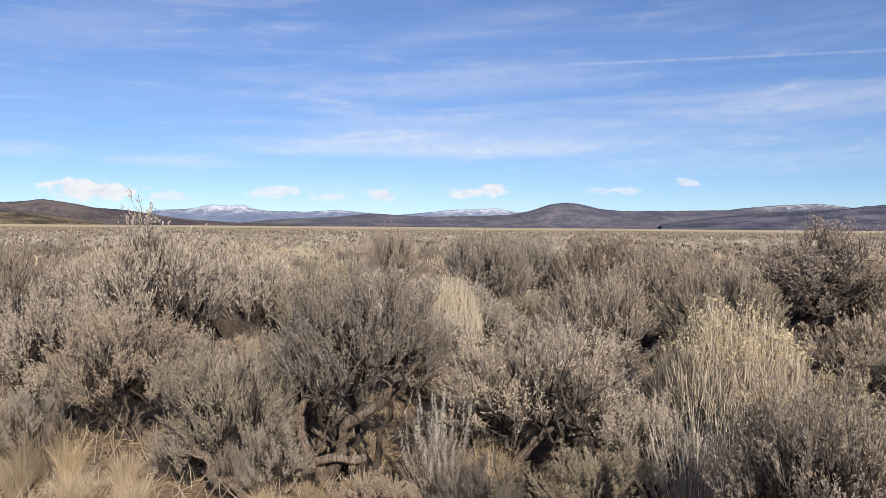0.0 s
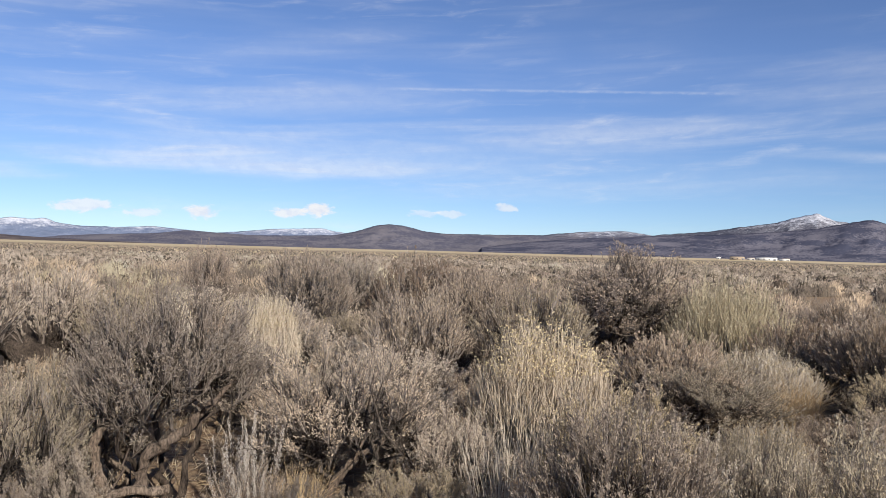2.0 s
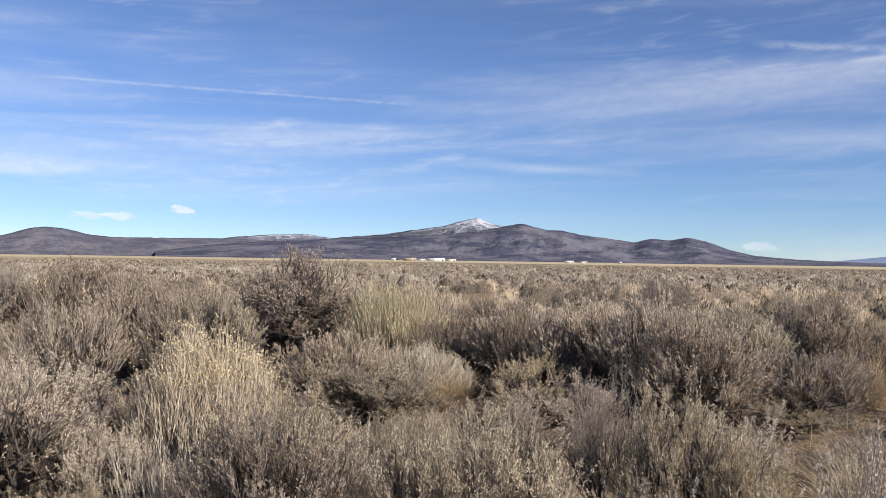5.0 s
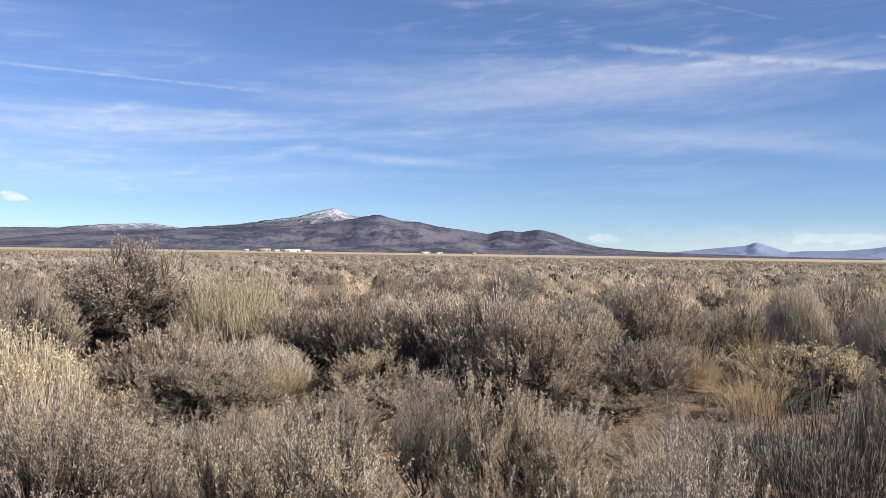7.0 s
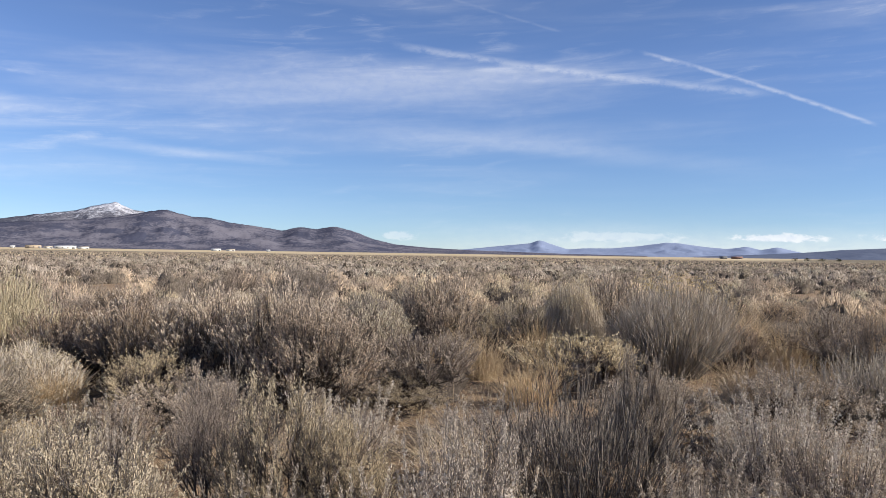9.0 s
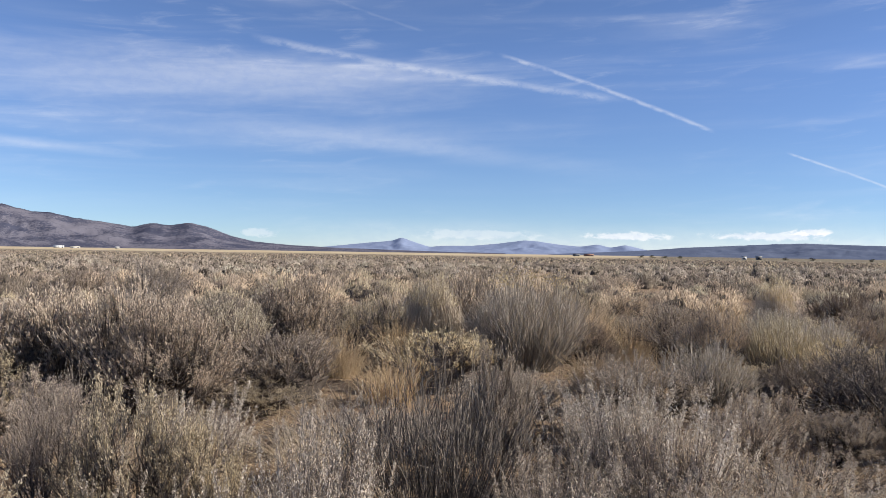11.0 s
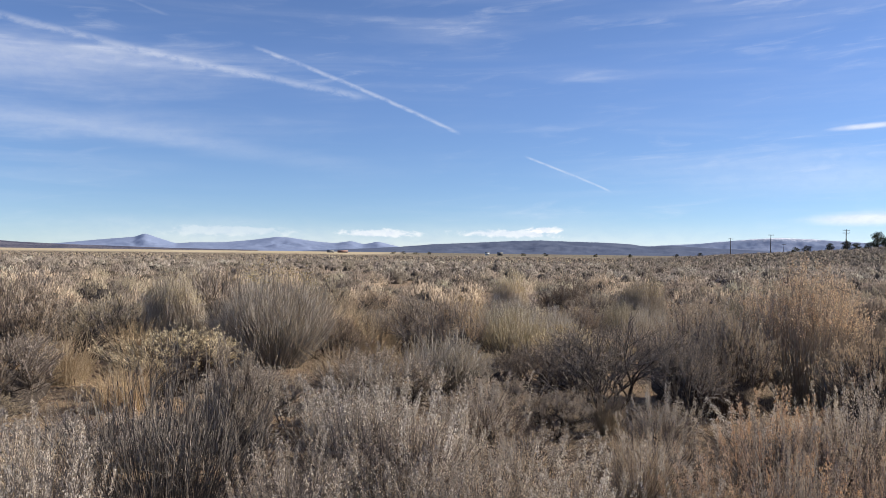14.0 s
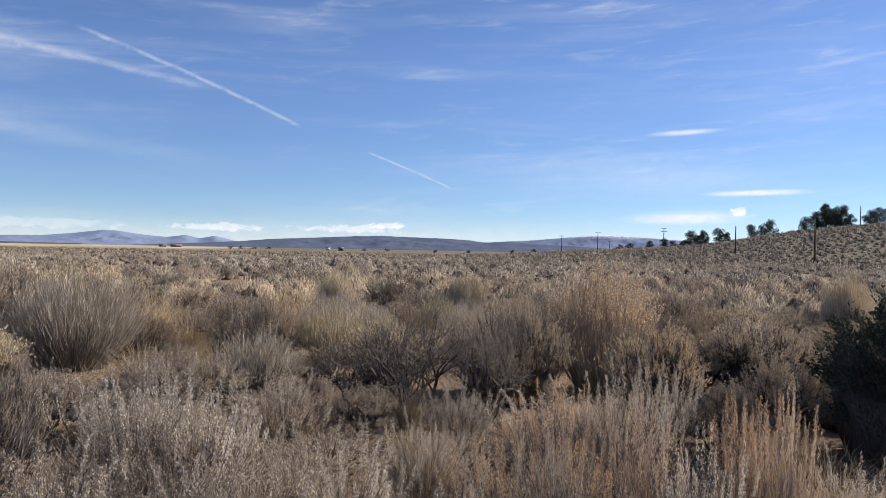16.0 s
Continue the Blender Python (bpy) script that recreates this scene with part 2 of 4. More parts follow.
RED = material("red_sheet", [(.33, .19, .15), (.38, .23, .18)], grain=2, source="noise", bump=0.1, rough=0.6)
TAN = material("tan_sheet", [(.42, .34, .25), (.5, .41, .31)], grain=2, source="noise", bump=0.1, rough=0.7)
GREY = material("grey_sheet", [(.2, .2, .2), (.28, .28, .28)], grain=2, source="noise", bump=0.1, rough=0.6)
GLASS_DARK = material("dark_window", [(.03, .03, .035), (.05, .05, .055)], source="noise", rough=0.15, bump=0)


def ground_material():
    mat = bpy.data.materials.new("dry_soil")
    mat.use_nodes = True
    add = nodes_of(mat.node_tree)
    m = calculator(add)
    pos = add("ShaderNodeNewGeometry").outputs["Position"]
    flat = add("ShaderNodeVectorMath", {0: pos, 1: (1, 1, 0)}, operation="MULTIPLY").outputs[0]
    far = add("ShaderNodeVectorMath", {0: flat}, operation="LENGTH").outputs["Value"]
    def noise_at(scale, detail=5.0):
        return add("ShaderNodeTexNoise", {"Vector": pos, "Scale": scale, "Detail": detail, "Roughness": 0.65}).outputs["Fac"]
    def blend(f, a, b):
        return add("ShaderNodeMix", {0: f, 6: a, 7: b}, data_type="RGBA").outputs[2]
    def ramp(v, lo, hi):
        return add("ShaderNodeMapRange", {"Value": v, "From Min": lo, "From Max": hi}, interpolation_type="SMOOTHSTEP").outputs[0]
    soil = blend(ramp(noise_at(1.6), 0.4, 0.62), (.17, .108, .072, 1), (.25, .175, .115, 1))
    soil = blend(ramp(noise_at(22.0), 0.42, 0.62), soil, (.34, .255, .165, 1))
    soil = blend(ramp(noise_at(90.0), 0.56, 0.7), soil, (.11, .08, .055, 1))
    brush = blend(ramp(noise_at(0.6, 6.0), 0.38, 0.62), (.10, .08, .058, 1), (.27, .225, .15, 1))
    plain = blend(ramp(far, 60.0, 160.0), soil, brush)
    straw = blend(ramp(noise_at(0.012, 4.0), 0.4, 0.6), (.42, .33, .2, 1), (.55, .45, .3, 1))
    stretch = m("ADD", far, m("MULTIPLY", noise_at(0.004, 3.0), 900.0))
    xyz = add("ShaderNodeSeparateXYZ", {0: pos}).outputs
    field = ramp(m("SUBTRACT", xyz[1], m("MULTIPLY", xyz[0], 0.1)), 0.0, 60.0)
    plain = blend(m("MULTIPLY", ramp(stretch, 760.0, 1050.0), field), plain, straw)
    height = m("ADD", noise_at(9.0), m("MULTIPLY", noise_at(60.0), 0.4))
    bump = add("ShaderNodeBump", {"Strength": 0.7, "Distance": 0.04, "Height": height}).outputs[0]
    out = add("ShaderNodeBsdfPrincipled", {"Base Color": plain, "Roughness": 0.95, "Specular IOR Level": 0.1, "Normal": bump})
    add("ShaderNodeOutputMaterial", {0: out.outputs[0]})
    return mat


def mountain_material(name, dark, pale, snow_from, snow_to, spots=0.012):
    """Scrub-speckled slopes with snow above a ragged line. Far ranges pass dark and pale with haze mixed in; the snow
    has some too.
    """
    mat = bpy.data.materials.new(name)
    mat.use_nodes = True
    add = nodes_of(mat.node_tree)
    m = calculator(add)
    pos = add("ShaderNodeNewGeometry").outputs["Position"]
    z = add("ShaderNodeSeparateXYZ", {0: pos}).outputs[2]
    def noise_at(scale, detail=6.0):
        return add("ShaderNodeTexNoise", {"Vector": pos, "Scale": scale, "Detail": detail, "Roughness": 0.7}).outputs["Fac"]
    def ramp(v, lo, hi):
        return add("ShaderNodeMapRange", {"Value": v, "From Min": lo, "From Max": hi}, interpolation_type="SMOOTHSTEP").outputs[0]
    def blend(f, a, b):
        return add("ShaderNodeMix", {0: f, 6: a, 7: b}, data_type="RGBA").outputs[2]
    patch = noise_at(spots * 0.35, 4.0)
    speck = noise_at(spots * 6.0, 4.0)
    mask = m("ADD", m("MULTIPLY", patch, 0.55), m("MULTIPLY", speck, 0.45))
    col = blend(ramp(mask, 0.45, 0.56), (*dark, 1), (*pale, 1))
    if snow_to:
        line = m("ADD", z, m("MULTIPLY", m("SUBTRACT", m("ADD", m("MULTIPLY", noise_at(spots, 5.0), 0.6), m("MULTIPLY", noise_at(spots * 4.0, 4.0), 0.4)), 0.5), (snow_to - snow_from) * 3.4))
        col = blend(m("MULTIPLY", ramp(line, snow_from, snow_to), 0.86), col, (.66, .67, .73, 1))
    out = add("ShaderNodeBsdfPrincipled", {"Base Color": col, "Roughness": 1.0, "Specular IOR Level": 0.0}).outputs[0]
    add("ShaderNodeOutputMaterial", {0: out})
    return mat


# ---- mesh helpers ----
rng = np.random.default_rng(7)


class Geo:
    """Gathers quads and triangles as arrays."""
    def __init__(self):
        self.v, self.q, self.t, self.n = [], [], [], 0

    def add(self, verts, quads=None, tris=None):
        verts = np.asarray(verts, float).reshape(-1, 3)
        if quads is not None:
            self.q.append(np.asarray(quads, int).reshape(-1, 4) + self.n)
        if tris is not None:
            self.t.append(np.asarray(tris, int).reshape(-1, 3) + self.n)
        self.v.append(verts)
        self.n += len(verts)

    def mesh(self, name, mat, smooth=False):
        v = np.concatenate(self.v) if self.v else np.zeros((0, 3))
        q = np.concatenate(self.q) if self.q else np.zeros((0, 4), int)
        t = np.concatenate(self.t) if self.t else np.zeros((0, 3), int)
        me = bpy.data.meshes.new(name)
        me.vertices.add(len(v))
        me.vertices.foreach_set("co", v.ravel())
        me.loops.add(q.size + t.size)
        me.loops.foreach_set("vertex_index", np.concatenate([q.ravel(), t.ravel()]))
        me.polygons.add(len(q) + len(t))
        me.polygons.foreach_set("loop_start", np.concatenate([np.arange(len(q)) * 4, q.size + np.arange(len(t)) * 3]))
        if smooth:
            me.polygons.foreach_set("use_smooth", np.ones(len(q) + len(t), bool))
        me.update(calc_edges=True)
        me.validate()
        me.materials.append(mat)
        return me


def unit(a):
    return a / np.maximum(np.linalg.norm(a, axis=-1, keepdims=True), 1e-9)


def frames_of(d):
    d = unit(d)
    ref = np.where(np.abs(d[:, 2:3]) > 0.9, [[1.0, 0, 0]], [[0, 0, 1.0]])
    s = unit(np.cross(d, ref))
    return s, np.cross(s, d)


def prisms(g, a, b, ra, rb, sides=3):
    """Tapered straight pieces from points a to points b."""
    a, b = np.atleast_2d(a), np.atleast_2d(b)
    n = len(a)
    ra, rb = np.broadcast_to(ra, n)[:, None], np.broadcast_to(rb, n)[:, None]
    s, u = frames_of(b - a)
    rings = []
    for c, r in ((a, ra), (b, rb)):
        for k in range(sides):
            w = 2 * math.pi * k / sides
            rings.append(c + r * (s * math.cos(w) + u * math.sin(w)))
    v = np.stack(rings, 1)
    q = np.array([[k, (k + 1) % sides, sides + (k + 1) % sides, sides + k] for k in range(sides)])
    g.add(v, q[None] + (np.arange(n) * 2 * sides)[:, None, None])


def ribbons(g, a, b, wa, wb):
    """Flat thin twigs from a to b."""
    n = len(a)
    s = unit(np.cross(b - a, rng.normal(size=(n, 3))))
    v = np.stack([a - s * wa, a + s * wa, b + s * wb, b - s * wb], 1)
    g.add(v, np.arange(4 * n).reshape(-1, 4))


def blades(g, p, d, length, width, out=None):
    """Flat leaves at p along d, widest towards the tip. out: the way that their part of the crown faces, towards which their faces turn."""
    n = len(p)
    length, width = np.broadcast_to(length, n)[:, None], np.broadcast_to(width, n)[:, None]
    d = unit(d)
    ref = rng.normal(size=(n, 3))
    if out is not None:
        ref = unit(out) * 1.3 + ref * .45
    side = unit(np.cross(d, ref))
    tip = p + d * length
    g.add(np.stack([p, tip + side * width * 0.5, tip - side * width * 0.5], 1), None, np.arange(3 * n).reshape(-1, 3))


def tube(g, points, radii, sides=6):
    """A bent tapered limb with closed ends."""
    pts = np.asarray(points, float)
    n = len(pts)
    tang = np.gradient(pts, axis=0)
    s, u = frames_of(tang)
    radii = np.broadcast_to(radii, n)
    v = []
    for i in range(n):
        if i and np.dot(s[i], s[i - 1]) < 0:
            s[i], u[i] = -s[i], -u[i]
        for k in range(sides):
            w = 2 * math.pi * k / sides
            v.append(pts[i] + radii[i] * (1 + 0.18 * math.sin(k * 2.3 + i)) * (s[i] * math.cos(w) + u[i] * math.sin(w)))
    q = [[i * sides + k, i * sides + (k + 1) % sides, (i + 1) * sides + (k + 1) % sides, (i + 1) * sides + k] for i in range(n - 1) for k in range(sides)]
    v += [pts[0], pts[-1]]
    t = [[n * sides, (k + 1) % sides, k] for k in range(sides)] + [[n * sides + 1, (n - 1) * sides + k, (n - 1) * sides + (k + 1) % sides] for k in range(sides)]
    g.add(v, q, t)


def wander(a, b, n, amount, sag=0.0):
    """A crooked line from a to b."""
    a, b = np.asarray(a, float), np.asarray(b, float)
    u = np.linspace(0, 1, n)[:, None]
    p = a + (b - a) * u
    jit = rng.normal(size=(n, 3)) * amount * np.linalg.norm(b - a)
    if n > 6:
        jit[1:-1] = (jit[:-2] + jit[1:-1] * 2 + jit[2:]) / 2.6
    jit[0] = jit[-1] = 0
    p += jit
    p[:, 2] -= sag * np.sin(math.pi * u[:, 0]) * np.linalg.norm(b - a)
    return p


STUFF = {"foliage", "twigwork", "branchwork", "stem_mass", "branchlet_mass", "seed_fluff", "plume_fluff", "blade_tuft"}


def part(name, mesh, parent, label=""):
    ob = new(name, mesh)
    ob.parent = parent
    return tagged(ob, label, kind="stuff" if name in STUFF else "")


def spherical(n, lo=-0.2, hi=1.0):
    z = rng.uniform(lo, hi, n)
    w = rng.uniform(0, 2 * math.pi, n)
    r = np.sqrt(np.maximum(1 - z * z, 0))
    return np.stack([r * np.cos(w), r * np.sin(w), z], 1)


def shade_core(g, reach, x=0.0, y=0.0, z=0.0, w=1.0, h=1.0):
    """A closed dark dome added inside a dense shrub, to block light and darken its gaps."""
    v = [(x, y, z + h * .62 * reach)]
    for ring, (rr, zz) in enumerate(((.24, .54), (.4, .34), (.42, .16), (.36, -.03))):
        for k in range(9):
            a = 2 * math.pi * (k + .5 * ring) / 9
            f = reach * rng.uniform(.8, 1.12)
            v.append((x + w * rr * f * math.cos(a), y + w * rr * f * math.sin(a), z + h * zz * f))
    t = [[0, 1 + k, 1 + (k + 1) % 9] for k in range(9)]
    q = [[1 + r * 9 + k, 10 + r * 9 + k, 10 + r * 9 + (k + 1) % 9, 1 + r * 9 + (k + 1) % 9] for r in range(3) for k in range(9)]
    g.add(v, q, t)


# ---- shrubs: each kind built a few times at 1 m by 1 m, then set out over the plain ----
def sage_meshes(tufts, twigs, leaves, leaf, low=-.55, stalks=0.1, leafmat=None, thick=0.028, stems=5, split=True, upward=.65, reach=(.09, .24), slim=.46, spread=.6, twig=.002, core=0, shape=(.40, .46, .34, .1, .2)):
    """Crooked stems that fork to tufts of leafy twigs over an uneven dome that comes down to the ground."""
    woods, fork, fine, green = [Geo() for _ in range(stems)], Geo(), Geo(), Geo()
    ends, along = [], []
    for i in range(stems):
        w = 2 * math.pi * (i + rng.uniform(-.3, .3)) / stems
        far = rng.uniform(shape[3], shape[3] + .16)
        e = np.array([math.cos(w) * far, math.sin(w) * far, rng.uniform(shape[4], shape[4] + .2)])
        line = wander((math.cos(w) * .03, math.sin(w) * .03, -.04), e, 10, 0.075, 0.06)
        tube(woods[i], line, np.linspace(thick, thick * .4, 10) * rng.uniform(.6, 1.15), 7)
        ends.append(e)
    ends = np.array(ends)
    lumps = rng.uniform(0, 2 * math.pi, 4)
    heart = np.array([0, 0, .3])
    for _ in range(tufts):
        d = spherical(1, low, 1.0)[0]
        w = math.atan2(d[1], d[0])
        swell = 1 + .16 * math.sin(3 * w + lumps[0]) + .12 * math.sin(5 * w + lumps[1])
        rise = 1 + .14 * math.sin(2 * w + lumps[2]) + .12 * math.sin(5 * w + lumps[3])
        c = np.array([d[0] * .43 * swell, d[1] * .43 * swell, shape[0] + d[2] * (shape[1] * rise if d[2] > 0 else shape[2])])
        c = heart + (c - heart) * rng.uniform(.5, 1.0) ** .6
        i = np.argmin(np.linalg.norm(ends - c, axis=1) + rng.uniform(0, .14, len(ends)))
        line = wander(ends[i], c, 5, 0.13, 0.06)
        tube(fork, line, np.linspace(thick * .34, thick * .08, 5), 4)
        along.append(line[1:-1])
        n = twigs
        start = line[-2] + (line[-1] - line[-2]) * rng.uniform(0, 1.0, (n, 1))
        out = unit(c - np.array([0, 0, .2]))
        way = unit(out * .7 + np.array([0, 0, upward]) + rng.normal(size=(n, 3)) * .3)
        length = rng.uniform(*reach, n) * (1 if d[2] > -.2 else .7)
        tip = start + way * length[:, None]
        (prisms if split else ribbons)(fine, start, tip, twig, twig * .4)
        knots = max(leaves // 2, 2)
        u = .38 + .62 * rng.uniform(0, 1, (n, knots, 1)) ** .6
        u = u[:, np.arange(leaves) % knots]
        at = (start[:, None] + (tip - start)[:, None] * u).reshape(-1, 3) + rng.normal(size=(n * leaves, 3)) * .005
        ld = np.repeat(way, leaves, 0) * .9 + rng.normal(size=(n * leaves, 3)) * spread
        ll = rng.uniform(.6, 1.3, n * leaves) * leaf
        blades(green, at, ld, ll, ll * slim, (at - (0, 0, .18)) * (1, 1, .9) + (0, 0, .08))
        if rng.random() < stalks and c[2] > .45:
            k = rng.integers(1, 4)
            s0 = c + rng.normal(size=(k, 3)) * .03
            s1 = s0 + np.array([0, 0, 1.0]) * rng.uniform(.1, .2, (k, 1)) + rng.normal(size=(k, 3)) * .025
            prisms(fine, s0, s1, .0026, .001)
            uu = rng.uniform(.35, 1, (k, 24, 1))
            pp = (s0[:, None] + (s1 - s0)[:, None] * uu).reshape(-1, 3)
            blades(green, pp, rng.normal(size=(k * 24, 3)) + np.array([0, 0, .8]), leaf * .7, leaf * .4, (pp - (0, 0, .18)) * (1, 1, .9))
    # opaque dome hidden in the crown, so that its inside goes dark
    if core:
        shade_core(fork, core)
    k = tufts * 10
    along = np.concatenate(along)
    a = along[rng.integers(0, len(along), k)] + rng.normal(size=(k, 3)) * .02
    e = a + unit(rng.normal(size=(k, 3)) + unit(a) * .8 + (0, 0, .3)) * rng.uniform(.06, .2, (k, 1))
    e[:, 2] = np.maximum(e[:, 2], .02)
    ribbons(fork, a, e, .0026, .001)
    rest = [("twigwork", fine.mesh("sage_twigs", TWIG)), ("foliage", green.mesh("sage_foliage", leafmat or SAGE))]
    if split:
        return [("stem", w.mesh("sage_stem", BARK, True)) for w in woods] + [("branchwork", fork.mesh("sage_branches", BARK, True))] + rest
    for w in woods:
        fork.q += [q + fork.n for q in w.q]
        fork.t += [t + fork.n for t in w.t]
        fork.v += w.v
        fork.n += w.n
    return [("branchwork", fork.mesh("sage_branches", BARK, True))] + rest


def rabbit_meshes(n=330, mat=None, headmat=None, heads=True, spread=.42, foot=.2, lowmat=None, stem=.0026, wild=.035, plume=0, bare=(.45, .72), leafy=3, crest=.62):
    """Many slender stems that fan out from one crown, forked near the tip."""
    low, high, seed = Geo(), Geo(), Geo()
    w = rng.uniform(0, 2 * math.pi, n)
    r = np.sqrt(rng.uniform(0, 1, n))
    base = np.stack([np.cos(w) * r * foot, np.sin(w) * r * foot, np.full(n, -.02)], 1)
    bunch = 1 + .1 * np.sin(3 * w + 1) + .08 * np.sin(7 * w)
    top = np.sqrt(np.maximum(1 - (r * .8) ** 2, .05)) * rng.uniform(.62, 1.05, n) * bunch
    tip = np.stack([np.cos(w) * r * spread, np.sin(w) * r * spread, top], 1) + np.clip(rng.normal(size=(n, 3)), -1.8, 1.8) * wild
    mid = base + (tip - base) * rng.uniform(*bare, (n, 1)) + np.stack([np.cos(w) * r, np.sin(w) * r, np.zeros(n)], 1) * .03 + rng.normal(size=(n, 3)) * .014
    fork = mid + (tip - mid) * rng.uniform(.2, .6, (n, 1))
    prisms(low, base, mid, stem, stem * .8)
    ribbons(high, mid, fork, stem * .9, stem * .75)
    for turn in range(3):
        end = tip + np.clip(rng.normal(size=(n, 3)), -1.8, 1.8) * (.03, .03, .035)
        ribbons(high, fork, end, stem * .75, stem * .35)
        u = rng.uniform(.2, 1, (n, 1))
        if turn < leafy:
            blades(high, fork + (end - fork) * u, (end - fork) + rng.normal(size=(n, 3)) * .03, .05, .005)
        if heads:
            keep = end[:, 2] > crest
            e = end[keep]
            for _ in range(2):
                blades(seed, e, rng.normal(size=(len(e), 3)) * .6 + (0, 0, .8), rng.uniform(.009, .018, len(e)), .010)
            for _ in range(plume):
                p = e + (fork[keep] - e) * rng.uniform(0, .6, (len(e), 1)) + rng.normal(size=e.shape) * .006
                blades(seed, p, rng.normal(size=p.shape) * .5 + (0, 0, .8), rng.uniform(.008, .018, len(e)), .008)
    out = [("stem_mass", low.mesh("rabbitbrush_stems", lowmat or STEM_GREY)), ("branchlet_mass", high.mesh("rabbitbrush_branchlets", mat or STRAW))]
    return out + ([("seed_fluff", seed.mesh("rabbitbrush_heads", headmat or HEADS))] if heads else [])


def stalk_meshes(n, bits, mat, leafy=0.5):
    """A low shrub with a crowd of upright seed plumes."""
    wood, plume, green = Geo(), Geo(), Geo()
    limbs = []
    for i in range(5):
        w = 2 * math.pi * i / 5 + rng.uniform(-.4, .4)
        limb = Geo()
        tube(limb, wander((0, 0, -.03), (math.cos(w) * .28, math.sin(w) * .28, rng.uniform(.25, .4)), 5, .09, .12), np.linspace(.02, .008, 5), 5)
        limbs.append(limb)
    w = rng.uniform(0, 2 * math.pi, n)
    r = np.sqrt(rng.uniform(0, 1, n))
    foot = np.stack([np.cos(w) * r * .36, np.sin(w) * r * .36, rng.uniform(.02, .3, n)], 1)
    tall = rng.uniform(.3, .82, n) * (1 - .2 * r * r)
    lean = np.stack([np.cos(w) * r * .22, np.sin(w) * r * .22, np.ones(n)], 1) + rng.normal(size=(n, 3)) * .1
    tip = foot + unit(lean) * tall[:, None]
    mid = (foot + tip) / 2 + rng.normal(size=(n, 3)) * .012
    prisms(wood, foot, mid, .0032, .0025)
    ribbons(wood, mid, tip, .0025, .001)
    u = rng.uniform(.0, 1, (n, bits, 1)) ** .85
    at = (mid[:, None] * (1 - u) + tip[:, None] * u).reshape(-1, 3) + rng.normal(size=(n * bits, 3)) * (.0135 * (1.15 - .7 * u.reshape(-1, 1)))
    ll = rng.uniform(.010, .019, n * bits)
    blades(plume, at, rng.normal(size=(n * bits, 3)) * .6 + (0, 0, .9), ll, ll * .52, at * (1.6, 1.6, .5) + rng.normal(size=at.shape) * .25)
    m = int(n * 9 * leafy)
    p = spherical(m, -.6, 1) * rng.uniform(.4, 1, (m, 1)) * (.46, .46, .34) + (0, 0, .3)
    p[:, 2] = np.maximum(p[:, 2], .02)
    e = p + unit(p * (1, 1, .2) + (0, 0, .5) + rng.normal(size=(m, 3)) * .1) * .13
    prisms(wood, p * .8, e, .003, .0012)
    src = np.repeat(np.arange(m), 9)
    q = p[src] + (e - p)[src] * rng.uniform(0, 1, (len(src), 1))
    blades(green, q, rng.normal(size=(len(src), 3)) * .6 + (0, 0, .7), .018, .006, q - (0, 0, .1))
    return [("stem", l.mesh("plume_stem", BARK, True)) for l in limbs] + [("twigwork", wood.mesh("plume_twigs", TWIG)), ("foliage", green.mesh("plume_foliage", SAGE)), ("plume_fluff", plume.mesh("plumes", mat))]


def bare_meshes(levels=4, leaves=0, mat=None, spread=.45):
    """A nearly leafless shrub that forks again and again."""
    fine, green, fork, limbs = Geo(), Geo(), Geo(), []
    for k in range(6):
        w = k * math.pi / 3 + rng.uniform(-.4, .4)
        limb = Geo()
        a = np.array([[0, 0, -.03]])
        d = unit(np.array([[math.cos(w) * spread, math.sin(w) * spread, .75]]))
        length, rad = .34, .014
        for lv in range(levels):
            b = a + d * length * rng.uniform(.6, 1.3, (len(a), 1))
            m = (a + b) / 2 + rng.normal(size=a.shape) * length * .1
            if lv == 0:
                tube(limb, [a[0], m[0], b[0]], [rad, rad * .8, rad * .6], 6)
            g = fork if lv < 2 else fine
            if lv:
                prisms(g, a, m, rad, rad * .8, 5 if lv < 2 else 3)
                prisms(g, m, b, rad * .8, rad * .6, 5 if lv < 2 else 3)
            if lv < levels - 1:
                src = np.repeat(np.arange(len(a)), 7 if lv == levels - 2 else 5)
                u = rng.uniform(.1, 1.0, (len(src), 1))
                a = m[src] + (b[src] - m[src]) * u
                d = unit(d[src] + rng.normal(size=(len(src), 3)) * .5 + (0, 0, .26))
                length, rad = length * .72, rad * .46
        limbs.append(limb)
        if leaves:
            src = np.repeat(np.arange(len(b)), leaves)
            blades(green, m[src] + (b - m)[src] * rng.uniform(.1, 1, (len(src), 1)), d[src] + rng.normal(size=(len(src), 3)) * .6, .012, .004)
    out = [("stem", l.mesh("bare_stem", BARK, True)) for l in limbs] + [("branchwork", fork.mesh("bare_branches", BARK, True)), ("twigwork", fine.mesh("bare_twigs", TWIG))]
    return out + ([("foliage", green.mesh("bare_foliage", mat or SAGE))] if leaves else [])


def grass_meshes(n=420):
    tuft = Geo()
    w = rng.uniform(0, 2 * math.pi, n)
    r = np.sqrt(rng.uniform(0, 1, n))
    base = np.stack([np.cos(w) * r * .24, np.sin(w) * r * .24, np.full(n, -.01)], 1)
    lean = np.stack([np.cos(w) * r * .3, np.sin(w) * r * .3, np.ones(n)], 1) + rng.normal(size=(n, 3)) * .2
    tall = rng.uniform(.45, 1.2, n)[:, None]
    mid = base + unit(lean) * tall * .55
